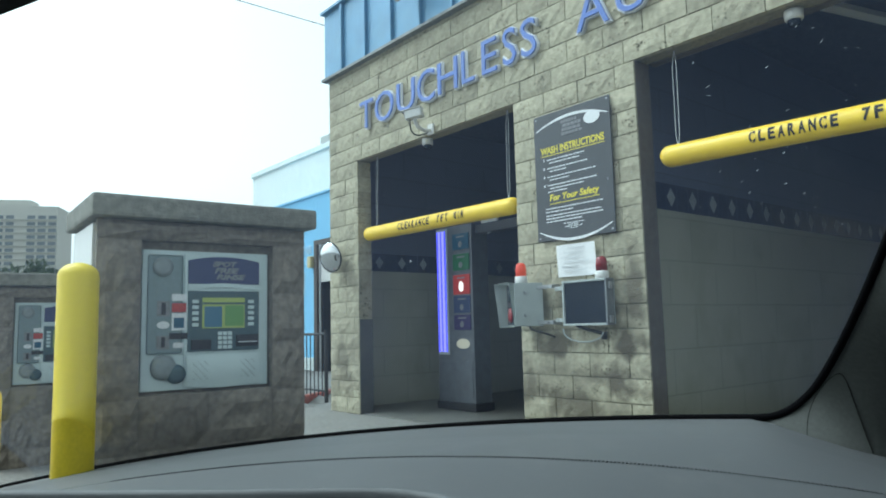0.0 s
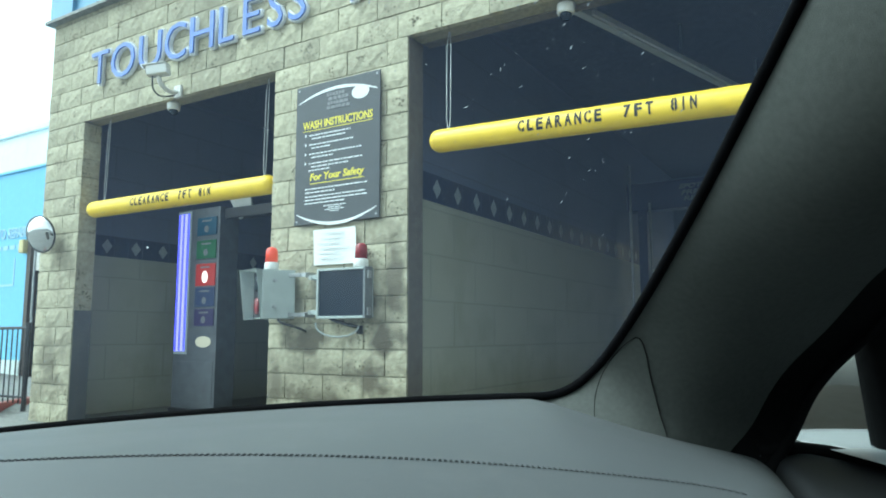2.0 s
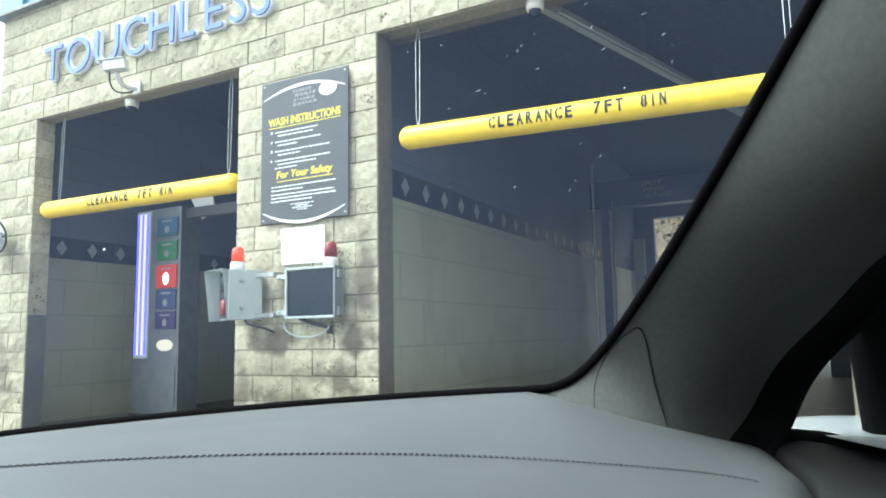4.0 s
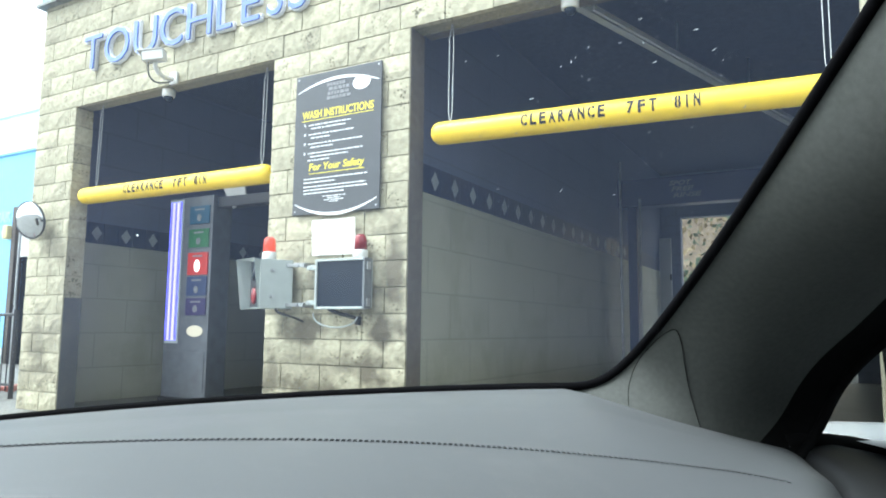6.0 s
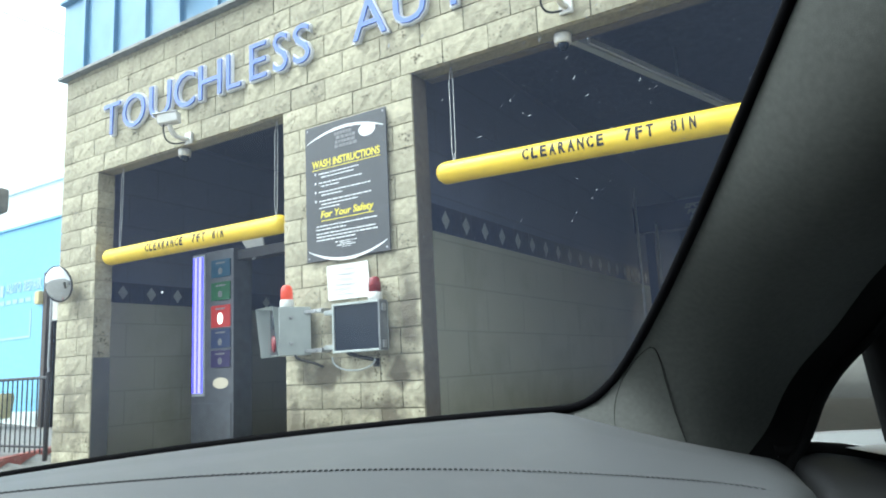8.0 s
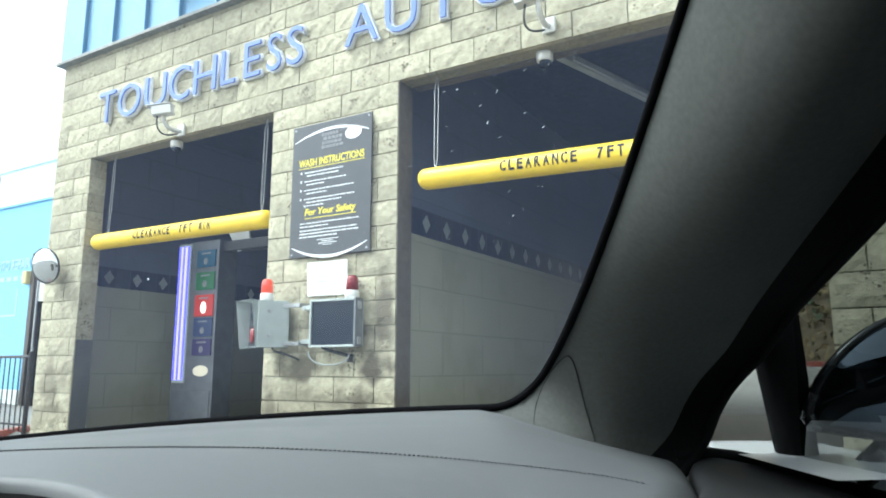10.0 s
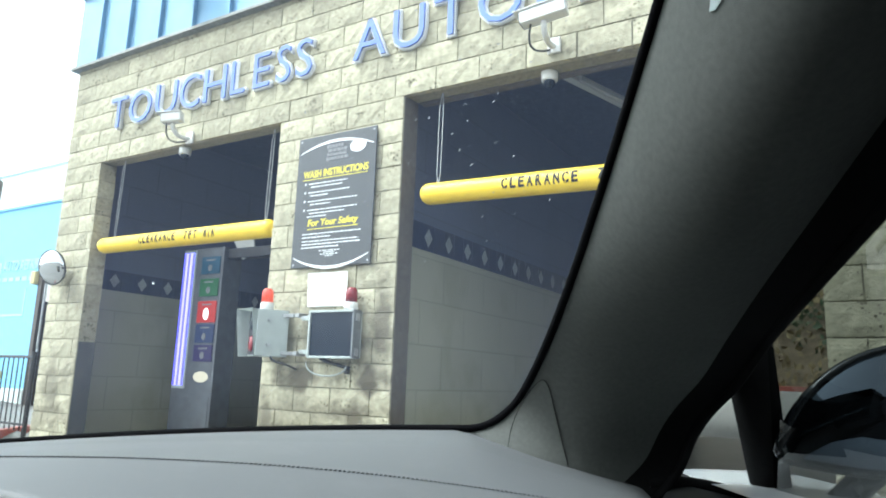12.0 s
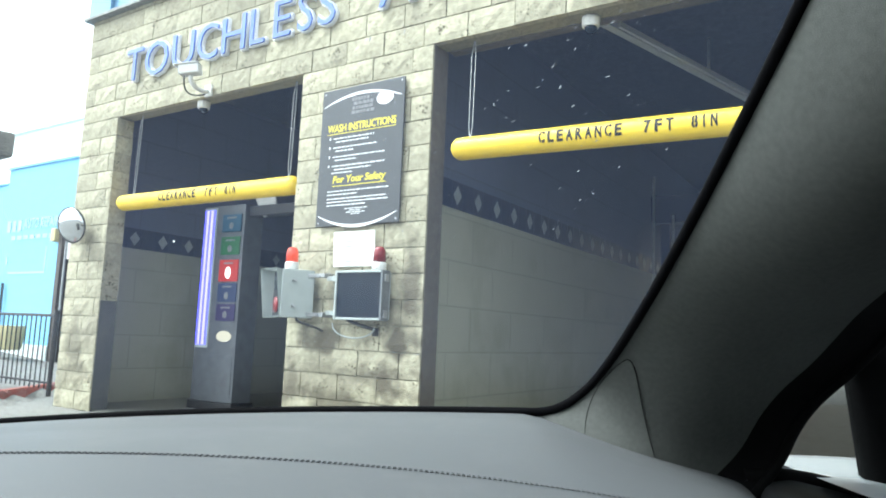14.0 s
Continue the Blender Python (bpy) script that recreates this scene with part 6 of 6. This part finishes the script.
part("door_panel", in_car(loft([[(0.93, y, z) for z in (-0.62, -0.45, -0.3, -0.19)] for y in [0.3 - 0.2 * k for k in range(15)]])), HEADLINER, car)
QUARTER = (((0.588, -0.040, -0.094), (0.604, -0.087, 0.005), (0.633, -0.130, 0.072), (0.690, -0.180, 0.150)), ((0.770, -0.076, -0.118), (0.745, -0.10, -0.03), (0.725, -0.14, 0.05), (0.692, -0.182, 0.152)))
SIDE = (((0.845, -0.03, -0.27), (0.880, -0.50, -0.27), (0.885, -0.88, -0.27), (0.895, -1.4, -0.27), (0.905, -2.3, -0.27)), ((0.738, -0.245, 0.31), (0.655, -0.52, 0.31), (0.605, -0.88, 0.42), (0.57, -1.4, 0.61), (0.53, -1.95, 0.83)))
part("quarter_glass", in_car(loft(QUARTER)), QUARTER_GLASS, car)
part("side_glass", in_car(loft(SIDE)), SIDE_GLASS, car)
wing = []
for k in range(17):
    y = 0.36 - 0.055 * k
    wing.append([(0.66 + 0.75 * w, y, -0.112 + 0.016 * math.sin(math.pi * w) - 0.035 * w - 0.10 * w ** 5 - 0.10 * max((y - 0.28) / 0.08, 0) ** 2) for w in (0, 0.1, 0.25, 0.4, 0.55, 0.7, 0.85, 0.95, 1.0)])
part("front_wing", in_car(loft(wing)), CAR_WHITE, car, "glossy white front wing", smooth=True)
MIRROR_OUTLINE = bezier([(-0.305, -0.115, 0), (-0.295, -0.06, 0), (-0.20, 0.13, 0), (-0.06, 0.175, 0), (0.14, 0.165, 0)], 16) + bezier([(0.20, 0.155, 0), (0.27, 0.11, 0), (0.27, -0.06, 0), (0.21, -0.14, 0)], 8) + bezier([(0.17, -0.155, 0), (0.0, -0.19, 0), (-0.16, -0.165, 0), (-0.29, -0.145, 0)], 10)
MM = Matrix.Translation((1.055, -0.30, 0.105)) @ Matrix.Rotation(radians(-14), 4, "Z")


def mirror_ring(scale, y):
    return [MM @ Vector((0.0 + p[0] * scale, y, p[1] * scale)) for p in MIRROR_OUTLINE + MIRROR_OUTLINE[:1]]


mir = part("side_mirror", in_car(loft([mirror_ring(k, y) for k, y in ((0.90, 0.004), (0.93, -0.006), (0.99, -0.004), (1.0, 0.015), (0.97, 0.05), (0.85, 0.09), (0.6, 0.12), (0.25, 0.135), (0.02, 0.138))])), GLOSS_BLACK, car, "glossy black door mirror", smooth=True)
part("mirror_glass", in_car(loft([mirror_ring(0.905 * k, 0.003 - 0.05 * (1 - k * k)) for k in (1.0, 0.95, 0.85, 0.7, 0.5, 0.3, 0.02)])), material("dimmed_mirror_glass", (0.10, 0.12, 0.15), 0.04, 1.0), mir, smooth=True)
part("mirror_stalk", in_car(pipe([(0.90, -0.20, -0.16), (0.93, -0.22, -0.12), (1.0, -0.24, -0.05)], 0.035)), GLOSS_BLACK, mir, smooth=True)

# rest of the cabin and the body round it
# out of view, added to keep light from the upper glass off the pillar
part("glass_top_blind", in_car(loft([[on_glass(k / 30, (0.93 + 0.04 * k / 30) * (1 - j / 6) + 0.999 * j / 6) + Vector((0, -0.01, -0.03)) for k in range(11, 30)] for j in range(7)])), HEADLINER, car, "unseen dark lining that cuts light at the windscreen top", smooth=True)
part("headliner", in_car(loft([[(r, y, 1.03 + 0.03 * (1 - ((r + 1.2) / 2.0) ** 2)) for r in (-3.02, -1.6, -1.0, -0.4, 0.2, 0.5)] for y in (-1.62, -2.2, -2.9, -3.6)])), HEADLINER, car, smooth=True)
part("roof_rail", in_car(loft([[(0.5, -1.55, 0.99), (0.56, -1.62, 0.80)], [(0.5, -2.4, 1.03), (0.60, -2.4, 0.86)], [(0.5, -3.6, 1.03), (0.62, -3.6, 0.86)]])), HEADLINER, car)
part("rear_panel", in_car(block((-3.02, -3.65, -0.62), (0.93, -3.6, 1.03))), HEADLINER, car)
part("cabin_floor", in_car(block((-3.02, -3.6, -0.62), (0.928, 0.5, -0.58))), HEADLINER, car)
part("far_door", in_car(block((-3.08, -3.6, -0.62), (-3.02, -0.6, -0.16))), HEADLINER, car)
bm = bmesh.new()
bm.faces.new([bm.verts.new(p) for p in ((-3.05, -0.6, -0.16), (-3.05, -1.9, -0.16), (-3.05, -1.9, 1.02), (-3.05, -1.5, 1.02))])
part("far_glass", in_car(bm), SIDE_GLASS, car, "dark tinted side window")
part("far_side", in_car(block((-3.08, -3.6, -0.158), (-3.02, -1.9, 1.03))), HEADLINER, car)
part("rear_side", in_car(block((0.60, -3.6, -0.2), (0.62, -2.35, 1.03))), HEADLINER, car)
part("front_bulkhead", in_car(block((-3.02, 0.40, -0.62), (0.93, 0.45, -0.30))), HEADLINER, car)
for r in (-2.6, 0.75):
    for y in (-0.7, -3.2):
        w = part("wheel", in_car(lathe([(0.13, -0.10), (0.215, -0.11), (0.235, -0.07), (0.235, 0.07), (0.215, 0.11), (0.13, 0.10)], Matrix.Translation((r, y, -0.537)) @ Matrix.Rotation(radians(90), 4, "Y"))), SEAL, car)
        part("rim", in_car(lathe([(0.0, -0.05), (0.12, -0.09), (0.128, 0.0), (0.12, 0.09), (0, 0.05)], Matrix.Translation((r, y, -0.537)) @ Matrix.Rotation(radians(90), 4, "Y"))), STEEL, w)

# ---- blocks of the front walls ----
for w in WALLS:
    lay_blocks(*w)
